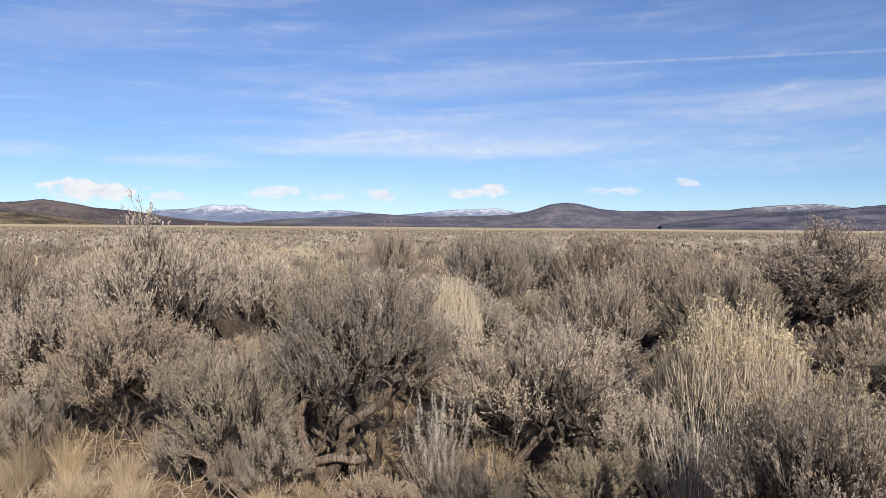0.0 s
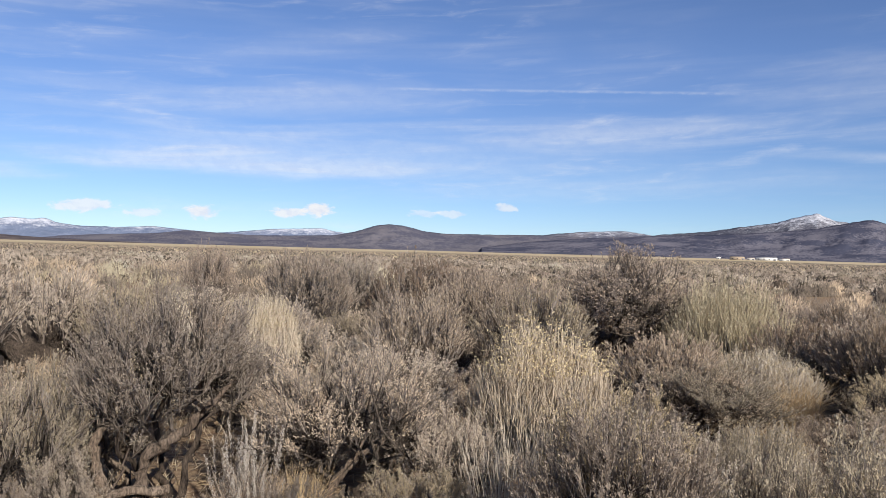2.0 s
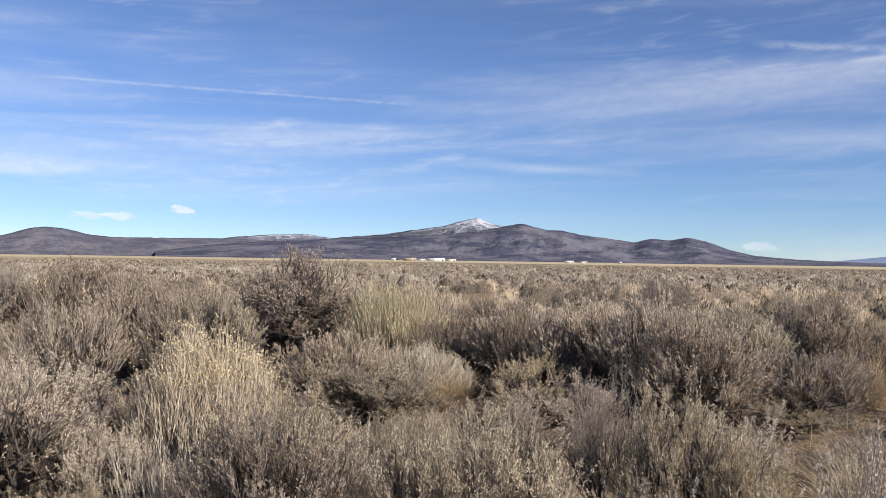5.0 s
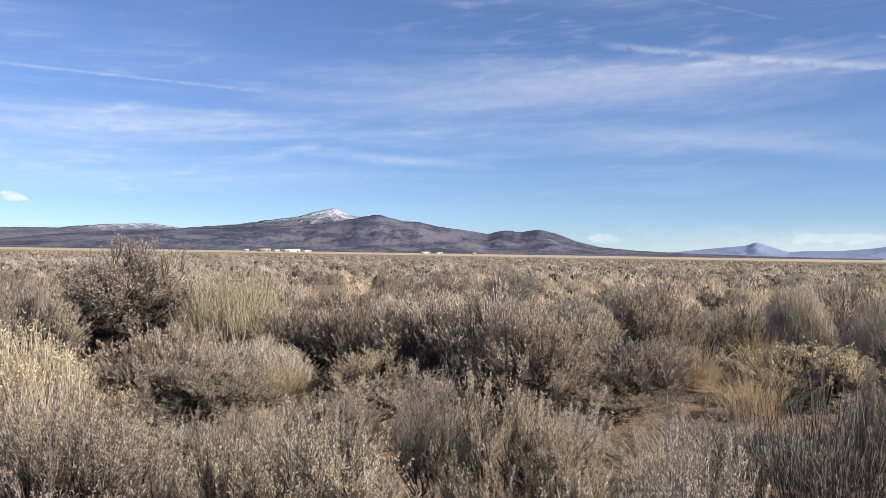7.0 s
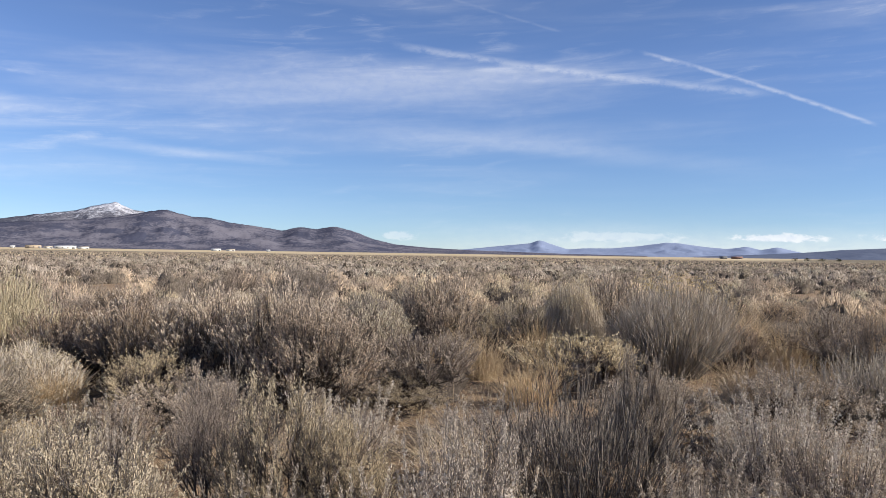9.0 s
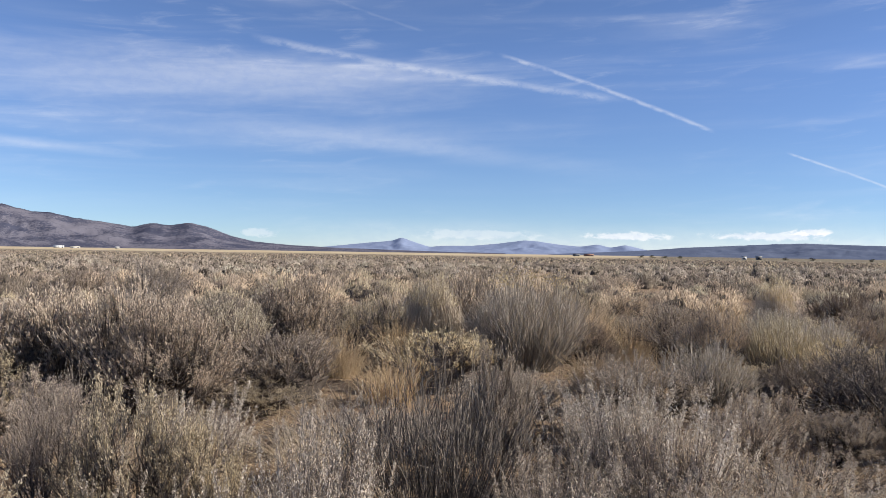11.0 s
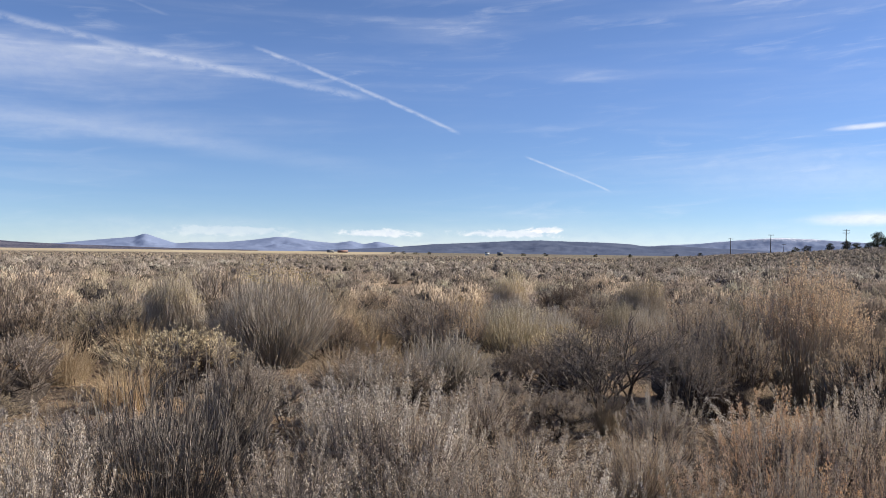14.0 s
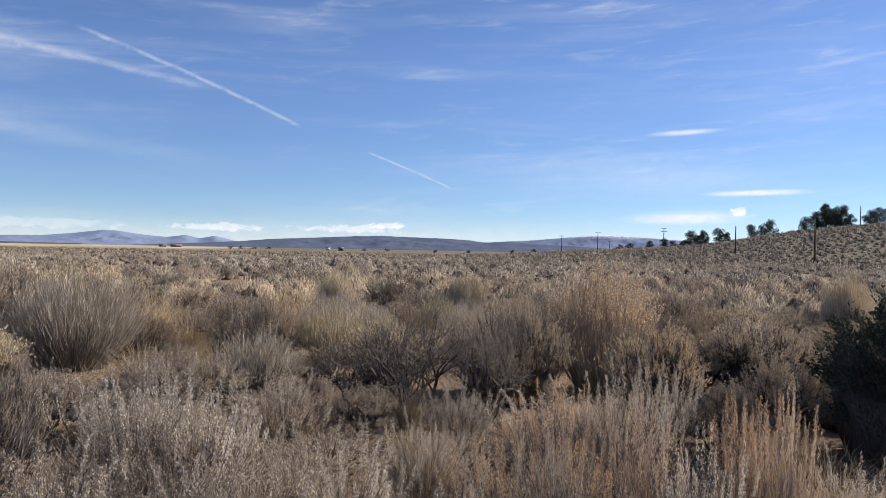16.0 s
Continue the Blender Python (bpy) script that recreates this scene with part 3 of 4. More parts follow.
    tip = mid + unit(lean * (1.7, 1.7, .9) + rng.normal(size=(n, 3)) * .3) * tall * .45
    prisms(tuft, base, mid, .003, .0026)
    prisms(tuft, mid, tip, .0026, .0007)
    return [("blade_tuft", tuft.mesh("grass_blades", GRASS))]


KINDS = {
    "sage": ([lambda m=m, t=t: sage_meshes(t, 12, 24, .0165, leafmat=m, slim=.38, spread=.45, upward=.9, reach=(.11, .28), stalks=.22)
              for m, t in ((SAGE, 76), (SAGE_YELLOW, 76), (SAGE_DULL, 84), (SAGE, 72), (SAGE_DULL, 76))],
             "sagebrush", "grey-green sagebrush with crooked dark stems on dry soil", "shrub"),
    "sageopen": ([lambda: sage_meshes(105, 13, 16, .0145, low=-.5, thick=.03, stems=5, leafmat=SAGE_DULL, upward=.7, slim=.42, shape=(.62, .36, .2, .2, .42)),
                  lambda: sage_meshes(84, 11, 15, .0135, low=-.3, thick=.03, leafmat=SAGE, upward=.6, slim=.4, shape=(.55, .4, .25, .15, .35))],
                 "sagebrush", "old sagebrush with its crown raised on bare gnarled limbs", "shrub"),
    "sagetall": ([lambda: sage_meshes(150, 11, 13, .015, low=-.5, stalks=0, thick=.028, reach=(.08, .2), leafmat=SAGE_MUTED, upward=.8, twig=.0018, shape=(.52, .42, .3, .14, .3))],
                 "sagebrush", "tall dark sagebrush with sparse leaves over bare limbs", "shrub"),
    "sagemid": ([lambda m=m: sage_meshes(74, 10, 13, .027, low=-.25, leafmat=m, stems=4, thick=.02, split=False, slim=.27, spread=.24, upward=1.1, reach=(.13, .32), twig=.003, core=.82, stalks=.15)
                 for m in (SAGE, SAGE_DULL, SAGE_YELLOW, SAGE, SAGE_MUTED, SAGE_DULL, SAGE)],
                "sagebrush", "grey-green sagebrush of the open plain", "shrub"),
    "rabbit": ([lambda: rabbit_meshes(1900, stem=.0024, wild=.032, foot=.29, spread=.41, bare=(.55, .8), leafy=1, crest=.74) for _ in range(2)], "rabbitbrush", "straw-coloured rabbitbrush with golden dried flower heads", "shrub"),
    "palerabbit": ([lambda: rabbit_meshes(1300, mat=STRAW_GREY, headmat=STRAW_GREY, spread=.46, foot=.24, stem=.0022, wild=.04, bare=(.5, .76), leafy=1)], "rabbitbrush", "greyish straw-tipped rabbitbrush beside a tall sagebrush", "shrub"),
    "greyrabbit": ([lambda: rabbit_meshes(1300, mat=STEM_TAN, spread=.5, stem=.0021, wild=.045, bare=(.5, .78), leafy=1, crest=.92)], "rabbitbrush", "grey-stemmed rabbitbrush with golden dried flower heads", "shrub"),
    "redsage": ([lambda: rabbit_meshes(620, mat=STEM_RUST, headmat=RUST_SAGE, lowmat=STEM_TAN, spread=.46, foot=.2, stem=.0024, wild=.07, plume=7)],
                "sagebrush", "tall sagebrush with rust-brown dried tips", "shrub"),
    "palestems": ([lambda: rabbit_meshes(130, mat=STRAW, lowmat=STRAW, heads=False, spread=.55, foot=.16, stem=.0036, wild=.11)], "dead_shrub", "bleached grey dead stems of a small shrub", "shrub"),
    "greymound": ([lambda: rabbit_meshes(520, mat=STEM_TAN, headmat=STRAW_GREY, spread=.48, foot=.24, stem=.0034, wild=.05), lambda: rabbit_meshes(520, mat=STRAW_GREY, headmat=STRAW, spread=.5, foot=.26, stem=.0034, wild=.05)],
                  "rabbitbrush", "pale grey dome of fine-stemmed rabbitbrush", "shrub"),
    "stemshrub": ([lambda: rabbit_meshes(430, mat=DARK_STEM, heads=False, spread=.5, foot=.26, stem=.0017, wild=.1, lowmat=DARK_STEM)], "bare_shrub", "dark grey leafless shrub of thin upright stems", "shrub"),
    "stalk": ([lambda: stalk_meshes(56, 130, PLUME, .9) for _ in range(3)], "sagebrush", "low sagebrush with pale upright seed plumes", "shrub"),
    "redstalk": ([lambda: stalk_meshes(50, 130, RUST, .6) for _ in range(2)], "sagebrush", "low sagebrush with rust-brown dried seed plumes", "shrub"),
    "bare": ([lambda: bare_meshes(4, 4, SAGE_DULL) for _ in range(3)], "bare_shrub", "dark nearly leafless shrub with fine forked twigs", "shrub"),
    "grass": ([lambda: grass_meshes() for _ in range(3)], "grass_tuft", "golden tuft of dry bunchgrass", "grass"),
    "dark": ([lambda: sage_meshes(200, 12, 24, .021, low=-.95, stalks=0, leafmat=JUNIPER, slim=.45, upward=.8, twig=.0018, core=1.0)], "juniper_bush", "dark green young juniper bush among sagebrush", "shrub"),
}
made, count, planted = {}, {}, []


def ground_z(x, y):
    """The plain, with a low rise that starts 150 m out."""
    r = np.hypot(x, y)
    a = np.degrees(np.arctan2(x, y))
    crest = np.interp(a, [-180, -170, 101, 105, 108, 111, 113.4, 116.2, 118.3, 120.7, 123.3, 125.4, 140, 170, 180],
                      [0, 0, 0, 1.7, 2.4, 3.3, 4.1, 5.9, 7.9, 9.7, 11.1, 12.3, 17, 14, 0])
    u = np.clip((r - 150) / 140, 0, 1)
    fall = np.clip((1500 - r) / 900, 0, 1)
    near = 0.03 * np.sin(x * 1.3 + 1) * np.sin(y * 1.1) + 0.02 * np.sin(x * 3.1) * np.sin(y * 2.7 + 2)
    return crest * u * u * (3 - 2 * u) * fall + near * np.clip((40 - r) / 30, 0, 1)


def shrub(kind, x, y, h, w, turn=None, tone=None):
    if kind == "sage" and math.hypot(x, y) > 8.2:
        kind = "sagemid"
    builders, name, label, category = KINDS[kind]
    k = count.get(kind, 0)
    count[kind] = k + 1
    v = (k if tone is None else tone) % len(builders)
    m = pose(x, y, float(ground_z(x, y)), 0, 0, rng.uniform(0, 360) if turn is None else turn)
    if (kind, v) not in made:
        base = new(name)
        for pname, mesh in builders[v]():
            part(pname, mesh, base)
        tagged(base, label, category, {"shrub": "shrubs of the plain", "grass": "grass tufts of the plain"}[category])
        base.matrix_basis = m
        made[kind, v] = base
        ob = base
    else:
        ob = copy_thing(made[kind, v], m)
    grow = {"sage": 1.3, "sagemid": 1.3, "stalk": 1.35, "redstalk": 1.3, "sagetall": 1.35, "bare": 1.25, "grass": 1.2}.get(kind, 1.15)
    ob.scale = (w * grow, w * grow, h * (1.06 if kind[:4] == "sage" else 1.25 if kind == "bare" else 1))
    planted.append((x, y, w * grow))
    return ob


# ---- the plain ----
def build_ground():
    radii = np.concatenate([[0.0], np.geomspace(0.6, 4900, 150)])
    turns = np.radians(np.arange(0, 360, 2.0))
    g = Geo()
    rr, tt = np.meshgrid(radii[1:], turns, indexing="ij")
    x, y = rr * np.sin(tt), rr * np.cos(tt)
    v = np.stack([x, y, ground_z(x, y)], -1).reshape(-1, 3)
    n = len(turns)
    i, j = np.meshgrid(np.arange(len(radii) - 2), np.arange(n), indexing="ij")
    q = np.stack([i * n + j, (i + 1) * n + j, (i + 1) * n + (j + 1) % n, i * n + (j + 1) % n], -1).reshape(-1, 4)[:, ::-1]
    centre = len(v)
    v = np.concatenate([v, [[0, 0, float(ground_z(0, 0))]]])
    t = [[centre, (k + 1) % n, k] for k in range(n)]
    g.add(v, q, t)
    tagged(new("ground", g.mesh("ground", ground_material(), True)), "dry reddish-brown soil of a wide sagebrush plain", "ground", kind="structure")


build_ground()


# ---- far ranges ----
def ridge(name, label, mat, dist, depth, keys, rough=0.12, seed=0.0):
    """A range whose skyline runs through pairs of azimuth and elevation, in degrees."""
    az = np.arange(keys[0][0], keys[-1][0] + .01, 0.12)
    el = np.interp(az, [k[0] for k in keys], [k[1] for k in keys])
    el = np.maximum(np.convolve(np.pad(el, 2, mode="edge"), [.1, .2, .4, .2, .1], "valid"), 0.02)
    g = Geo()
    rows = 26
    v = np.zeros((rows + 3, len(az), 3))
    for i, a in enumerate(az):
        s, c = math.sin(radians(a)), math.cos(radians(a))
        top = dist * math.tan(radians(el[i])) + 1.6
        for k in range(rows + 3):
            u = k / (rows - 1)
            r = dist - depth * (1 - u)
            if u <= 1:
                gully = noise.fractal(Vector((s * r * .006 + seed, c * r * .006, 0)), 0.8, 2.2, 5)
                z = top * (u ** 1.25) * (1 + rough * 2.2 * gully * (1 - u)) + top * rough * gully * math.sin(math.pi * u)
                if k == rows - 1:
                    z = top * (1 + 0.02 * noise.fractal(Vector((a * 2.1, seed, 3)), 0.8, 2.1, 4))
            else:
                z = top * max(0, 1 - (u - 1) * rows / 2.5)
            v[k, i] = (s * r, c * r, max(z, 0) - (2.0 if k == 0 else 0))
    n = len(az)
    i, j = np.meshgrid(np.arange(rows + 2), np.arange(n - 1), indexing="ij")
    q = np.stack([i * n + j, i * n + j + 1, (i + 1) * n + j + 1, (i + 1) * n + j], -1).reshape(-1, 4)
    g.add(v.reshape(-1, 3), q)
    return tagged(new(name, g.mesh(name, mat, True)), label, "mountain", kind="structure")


# haze of distance is mixed into this range's colours: paler and bluer
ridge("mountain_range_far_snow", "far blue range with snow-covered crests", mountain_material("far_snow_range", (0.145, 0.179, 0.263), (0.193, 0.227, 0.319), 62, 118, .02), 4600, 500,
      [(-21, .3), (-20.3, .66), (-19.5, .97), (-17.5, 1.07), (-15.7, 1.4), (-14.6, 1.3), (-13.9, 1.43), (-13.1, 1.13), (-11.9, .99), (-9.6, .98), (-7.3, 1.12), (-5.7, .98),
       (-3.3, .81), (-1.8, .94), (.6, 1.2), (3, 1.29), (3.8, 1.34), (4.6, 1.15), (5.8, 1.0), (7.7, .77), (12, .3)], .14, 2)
ridge("mountain_west", "long brown mountain at the edge of the plain", mountain_material("brown_mountain", (.075, .065, .075), (.15, .125, .12), 0, 0), 3900, 700,
      [(-70, .8), (-50, 1.2), (-36, 1.0), (-28.5, 1.34), (-27.6, 1.36), (-26.2, 1.57), (-24.4, 1.32), (-23.1, 1.06), (-21.5, .97), (-20, .77), (-18.6, .53), (-17.1, .35), (-13.8, .16), (-8, .05)], .12, 5)
ridge("hill_west", "low dark hill with a dry grassy flank", mountain_material("dark_hill", (.06, .05, .045), (.22, .17, .11), 0, 0, .03), 2900, 300,
      [(-60, .5), (-40, .8), (-28.5, .72), (-26.7, .68), (-25.1, .41), (-22.6, .08)], .1, 9)
# these four have a thinner bluish haze blended into their slope colours
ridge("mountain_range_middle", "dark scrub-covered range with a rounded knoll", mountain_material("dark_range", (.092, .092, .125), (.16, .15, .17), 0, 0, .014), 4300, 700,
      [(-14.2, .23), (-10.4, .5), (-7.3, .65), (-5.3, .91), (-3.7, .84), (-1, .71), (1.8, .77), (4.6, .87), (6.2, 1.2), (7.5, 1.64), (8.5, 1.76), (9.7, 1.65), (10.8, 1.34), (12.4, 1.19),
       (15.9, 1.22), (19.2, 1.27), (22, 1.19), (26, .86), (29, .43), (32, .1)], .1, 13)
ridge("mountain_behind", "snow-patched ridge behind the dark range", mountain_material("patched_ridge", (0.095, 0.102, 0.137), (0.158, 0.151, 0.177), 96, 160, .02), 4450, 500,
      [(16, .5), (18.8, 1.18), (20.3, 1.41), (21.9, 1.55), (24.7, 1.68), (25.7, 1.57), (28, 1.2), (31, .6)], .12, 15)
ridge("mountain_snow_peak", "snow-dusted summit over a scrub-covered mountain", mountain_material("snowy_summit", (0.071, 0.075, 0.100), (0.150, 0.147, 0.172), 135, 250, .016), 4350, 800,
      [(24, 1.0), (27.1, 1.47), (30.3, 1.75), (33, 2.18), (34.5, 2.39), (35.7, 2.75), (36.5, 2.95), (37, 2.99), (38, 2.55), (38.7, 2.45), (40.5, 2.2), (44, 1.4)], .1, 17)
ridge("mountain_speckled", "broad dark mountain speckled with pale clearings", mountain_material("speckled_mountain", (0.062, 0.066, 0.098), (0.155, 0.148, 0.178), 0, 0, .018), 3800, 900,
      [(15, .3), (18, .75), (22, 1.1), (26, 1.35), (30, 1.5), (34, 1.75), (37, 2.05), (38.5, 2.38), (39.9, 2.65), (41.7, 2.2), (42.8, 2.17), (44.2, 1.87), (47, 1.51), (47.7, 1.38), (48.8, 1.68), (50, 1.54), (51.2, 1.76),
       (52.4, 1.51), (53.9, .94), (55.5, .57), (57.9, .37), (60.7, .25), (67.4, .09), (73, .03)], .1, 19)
# the far blue and east ranges carry distance haze in their base colours
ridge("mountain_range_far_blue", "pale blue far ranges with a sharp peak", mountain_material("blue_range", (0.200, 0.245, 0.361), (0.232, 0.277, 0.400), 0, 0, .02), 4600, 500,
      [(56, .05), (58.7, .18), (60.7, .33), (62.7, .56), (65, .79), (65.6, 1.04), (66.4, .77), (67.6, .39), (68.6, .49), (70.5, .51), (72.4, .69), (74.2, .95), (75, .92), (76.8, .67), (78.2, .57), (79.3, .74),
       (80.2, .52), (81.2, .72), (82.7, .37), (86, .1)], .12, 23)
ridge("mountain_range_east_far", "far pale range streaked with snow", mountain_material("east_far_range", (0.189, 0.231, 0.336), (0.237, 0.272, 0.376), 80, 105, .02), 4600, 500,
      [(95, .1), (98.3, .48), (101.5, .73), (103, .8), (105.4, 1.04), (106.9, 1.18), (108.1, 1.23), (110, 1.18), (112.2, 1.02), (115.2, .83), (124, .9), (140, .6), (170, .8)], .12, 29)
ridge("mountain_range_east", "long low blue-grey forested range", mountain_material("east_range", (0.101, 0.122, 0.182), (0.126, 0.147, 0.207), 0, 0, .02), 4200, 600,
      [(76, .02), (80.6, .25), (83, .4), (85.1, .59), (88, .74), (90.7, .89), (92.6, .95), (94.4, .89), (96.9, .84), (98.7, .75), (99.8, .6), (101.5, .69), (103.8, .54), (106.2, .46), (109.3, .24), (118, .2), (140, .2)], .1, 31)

# ---- far brush: what nobody could count ----
def brush_field(name, label, r0, r1, per_m2, tufts, blade, seed, tall=(.3, 1.25), clumpy=0.35, span=(-36, 132), edges=(0, .36, .54, .78, .955, 1.0), slim=.13, dome=(5, 11), mats=None):
    local = np.random.default_rng(seed)
    a0, a1 = radians(span[0]), radians(span[1])
    step = 1 / math.sqrt(per_m2)
    gx, gy = np.meshgrid(np.arange(-r1, r1, step), np.arange(-r1, r1, step))
    x = (gx + local.uniform(-.38, .38, gx.shape) * step).ravel()
    y = (gy + local.uniform(-.38, .38, gy.shape) * step).ravel()
    r, a = np.hypot(x, y), np.arctan2(x, y)
    keep = (r > r0) & (r < r1) & (a > a0) & (a < a1)
    x, y = x[keep], y[keep]
    keep = np.array([noise.noise(Vector((px * .09, py * .09, seed))) > -clumpy for px, py in zip(x, y)])
    for px, py, pw in planted:
        if r0 < 25:
            keep &= (x - px) ** 2 + (y - py) ** 2 > (pw * .5 + .3) ** 2
    x, y = x[keep], y[keep]
    n = len(x)
    grown = local.random(n)
    size = (.42 + .5 * grown + local.uniform(-.08, .12, n)) * min(step, 1.9)
    high = tall[0] + (tall[1] - tall[0]) * grown ** 1.5 * local.uniform(.75, 1.2, n)
    land = ground_z(x, y)

    bulk = float(np.mean(size * (.5 * size + high)))

    def sprigs(pick, k, reach, width, inner, dz, up):
        """Narrow upright spikes of leafy twigs over each dome."""
        own = np.flatnonzero(pick)
        src = np.repeat(own, np.maximum(k * size[own] * (.5 * size[own] + high[own]) / bulk, 2).astype(int))
        d = unit(local.normal(size=(len(src), 3)))
        d[:, 2] = np.abs(d[:, 2]) * dz[1] + dz[0]
        w = np.arctan2(d[:, 1], d[:, 0])
        swell = 1 + .2 * np.sin(3 * w + src * 1.7) + .15 * np.sin(5 * w + src * 2.9)
        rad = local.uniform(inner, 1.0, len(src)) * swell
        p = d * rad[:, None] * np.stack([size * .5, size * .5, high * .8], 1)[src]
        ll = reach * local.uniform(.55, 1.35, len(src)) * (.6 + .5 * high[src])
        p[:, 2] = np.maximum(p[:, 2] - ll * .45, .02) + land[src]
        p[:, 0] += x[src]
        p[:, 1] += y[src]
        way = unit(d * (.75, .75, .3) + (0, 0, up) + local.normal(size=(len(src), 3)) * .22)
        thick = (ll * width * local.uniform(.6, 1.2, len(src)))[:, None]
        one, two = frames_of(way)
        spin = local.uniform(0, 6.28, len(src))
        ring = [p + thick * (one * np.cos(spin + k * 2.094)[:, None] + two * np.sin(spin + k * 2.094)[:, None]) for k in range(3)]
        at = np.arange(len(src))[:, None, None] * 4
        g = Geo()
        g.add(np.stack(ring + [p + way * ll[:, None]], 1), None, at + np.array([[0, 1, 3], [1, 2, 3], [2, 0, 3]]))
        return g

    def bodies(g, pick, rings, around):
        """Lumpy dark domes under the sprays, in place of close twigs and leaves; they block light and darken the gaps.
        """
        i = np.flatnonzero(pick)
        v = np.zeros((len(i), rings * around + 1, 3))
        turn = local.uniform(0, 6.28, len(i))
        for r in range(rings):
            u = (r + .75) / rings * 1.5
            for k in range(around):
                w = 2 * math.pi * (k + .5 * r) / around
                f = (1 + .2 * np.sin(3 * w + i * 1.7) + .15 * np.sin(5 * w + i * 2.9)) * local.uniform(.74, 1.04, len(i))
                v[:, 1 + r * around + k] = np.stack([size[i] * .36 * f * math.sin(u) * math.cos(w), size[i] * .36 * f * math.sin(u) * math.sin(w), high[i] * .54 * f * math.cos(u)], 1)
        v[:, 0, 2] = high[i] * .54 * local.uniform(.8, 1.05, len(i))
        v[:, -around:, 2] = -.05
        v += np.stack([x[i], y[i], land[i]], 1)[:, None]
        t = np.array([[0, 1 + k, 1 + (k + 1) % around] for k in range(around)])
        q = np.array([[1 + r * around + k, 1 + (r + 1) * around + k, 1 + (r + 1) * around + (k + 1) % around, 1 + r * around + (k + 1) % around] for r in range(rings - 1) for k in range(around)])
        step_on = (np.arange(len(i)) * (rings * around + 1))[:, None, None]
        g.add(v, q[None] + step_on, t[None] + step_on)

    tone = local.random(n)
    for k, leaf in enumerate(mats or (SAGE_FAR, SAGE_YELLOW, SAGE_DULL, SAGE_MUTED, FIELD_STRAW)):
        pick = (tone >= edges[k]) & (tone < edges[k + 1])
        g = sprigs(pick, tufts, blade, slim, .74, (.12, .88), 1.0)
        tagged(new(name, g.mesh(name, leaf)), label, "shrubs", kind="stuff")
    # one closed dark dome under every clump, added to deepen the shade
    g = Geo()
    bodies(g, tone >= 0, *dome)
    tagged(new("brush_underwood", g.mesh("brush_underwood", FIELD_BODY)), "dark woody stems under the sagebrush of the plain", "shrubs", kind="stuff")


# ---- shrubs, nearest first ----
shrub('sageopen', -0.55, 5.16, 1.2, 1.02)
shrub('sage', -2.87, 8.11, 1.54, 1.25)
shrub('sage', -2.35, 6.05, 0.98, 0.85, tone=0)
shrub('sage', -1.3, 5.0, 0.92, 0.66, tone=1)
shrub('sage', -4.36, 8.22, 1.35, 1.10)
shrub('sageopen', 0.52, 4.95, 1.0, 1.05)
shrub('rabbit', 2.08, 5.85, 0.96, 1.14)
shrub('palestems', 1.32, 4.20, 0.66, 0.5)
shrub('sage', 1.82, 3.90, 0.89, 0.72, tone=1)
shrub('sagetall', 5.13, 10.63, 1.6, 1.8)
shrub('palerabbit', 5.75, 9.35, 1.30, 1.40)
shrub('sage', -1.17, 17.96, 1.52, 1.00, tone=4)
shrub('sage', -2.44, 10.21, 1.17, 1.24)
shrub('sage', -3.18, 6.68, 1.12, 0.98)
shrub('sage', -0.21, 7.20, 0.81, 0.85)
shrub('sage', -0.33, 4.15, 0.36, 0.36)
shrub('stalk', -0.02, 4.50, 0.78, 0.34)
shrub('rabbit', 0.11, 9.50, 0.95, 0.73)
shrub('sage', 1.62, 8.45, 1.10, 0.90, tone=1)
shrub('sage', 3.05, 11.09, 1.22, 1.20, tone=1)
shrub('sage', 0.69, 12.98, 1.40, 1.35)
shrub('sage', 2.54, 13.77, 1.45, 1.26, tone=4)
shrub('sage', 3.04, 9.00, 1.14, 0.92)
shrub('sage', -1.50, 9.68, 1.13, 0.82)
shrub('grass', -2.52, 5.00, 0.34, 0.3)
shrub('grass', -2.07, 4.55, 0.2, 0.26)
shrub('grass', -2.14, 4.07, 0.2, 0.22)
shrub('grass', -1.69, 7.51, 0.6, 0.4)
shrub('grass', -0.95, 4.35, 0.22, 0.15)
shrub('sage', 3.89, 7.33, 0.83, 0.98)
shrub('stalk', 2.14, 3.61, 0.78, 0.38)
shrub('sage', 1.77, 3.92, 0.81, 0.48)
shrub('sage', 2.17, 3.00, 0.82, 0.59, tone=1)
shrub('stalk', 3.22, 3.70, 0.87, 0.37)
shrub('sage', 3.93, 6.51, 0.65, 1.06, tone=1)
shrub('sage', 6.06, 8.33, 0.91, 1.07)
shrub('sage', 6.21, 7.07, 1.00, 0.98)
shrub('sage', 6.44, 6.31, 1.14, 1.00)
shrub('sage', 6.44, 5.42, 1.22, 0.99)
shrub('sage', 6.08, 4.59, 1.17, 0.95, tone=0)
shrub('bare', 3.43, 3.09, 0.97, 0.64)
shrub('bare', 14.52, 12.28, 1.52, 1.45)
shrub('bare', 15.76, 15.37, 1.41, 1.22)
shrub('sage', 3.50, 2.69, 0.97, 0.52, tone=1)
shrub('sage', 1.83, 10.12, 0.99, 1.00)
shrub('sage', 3.04, 8.78, 1.12, 0.97)
shrub('sage', 0.18, 9.98, 0.98, 0.97)
shrub('sage', 3.30, 12.56, 1.37, 1.17)
shrub('sage', 1.59, 14.90, 1.33, 1.25)
shrub('sage', 7.67, 6.32, 1.03, 1.09)
shrub('sage', 6.38, 7.30, 0.95, 1.00)
shrub('sage', 6.60, 6.29, 0.91, 0.94)
shrub('sage', 8.30, 5.70, 0.97, 0.96)
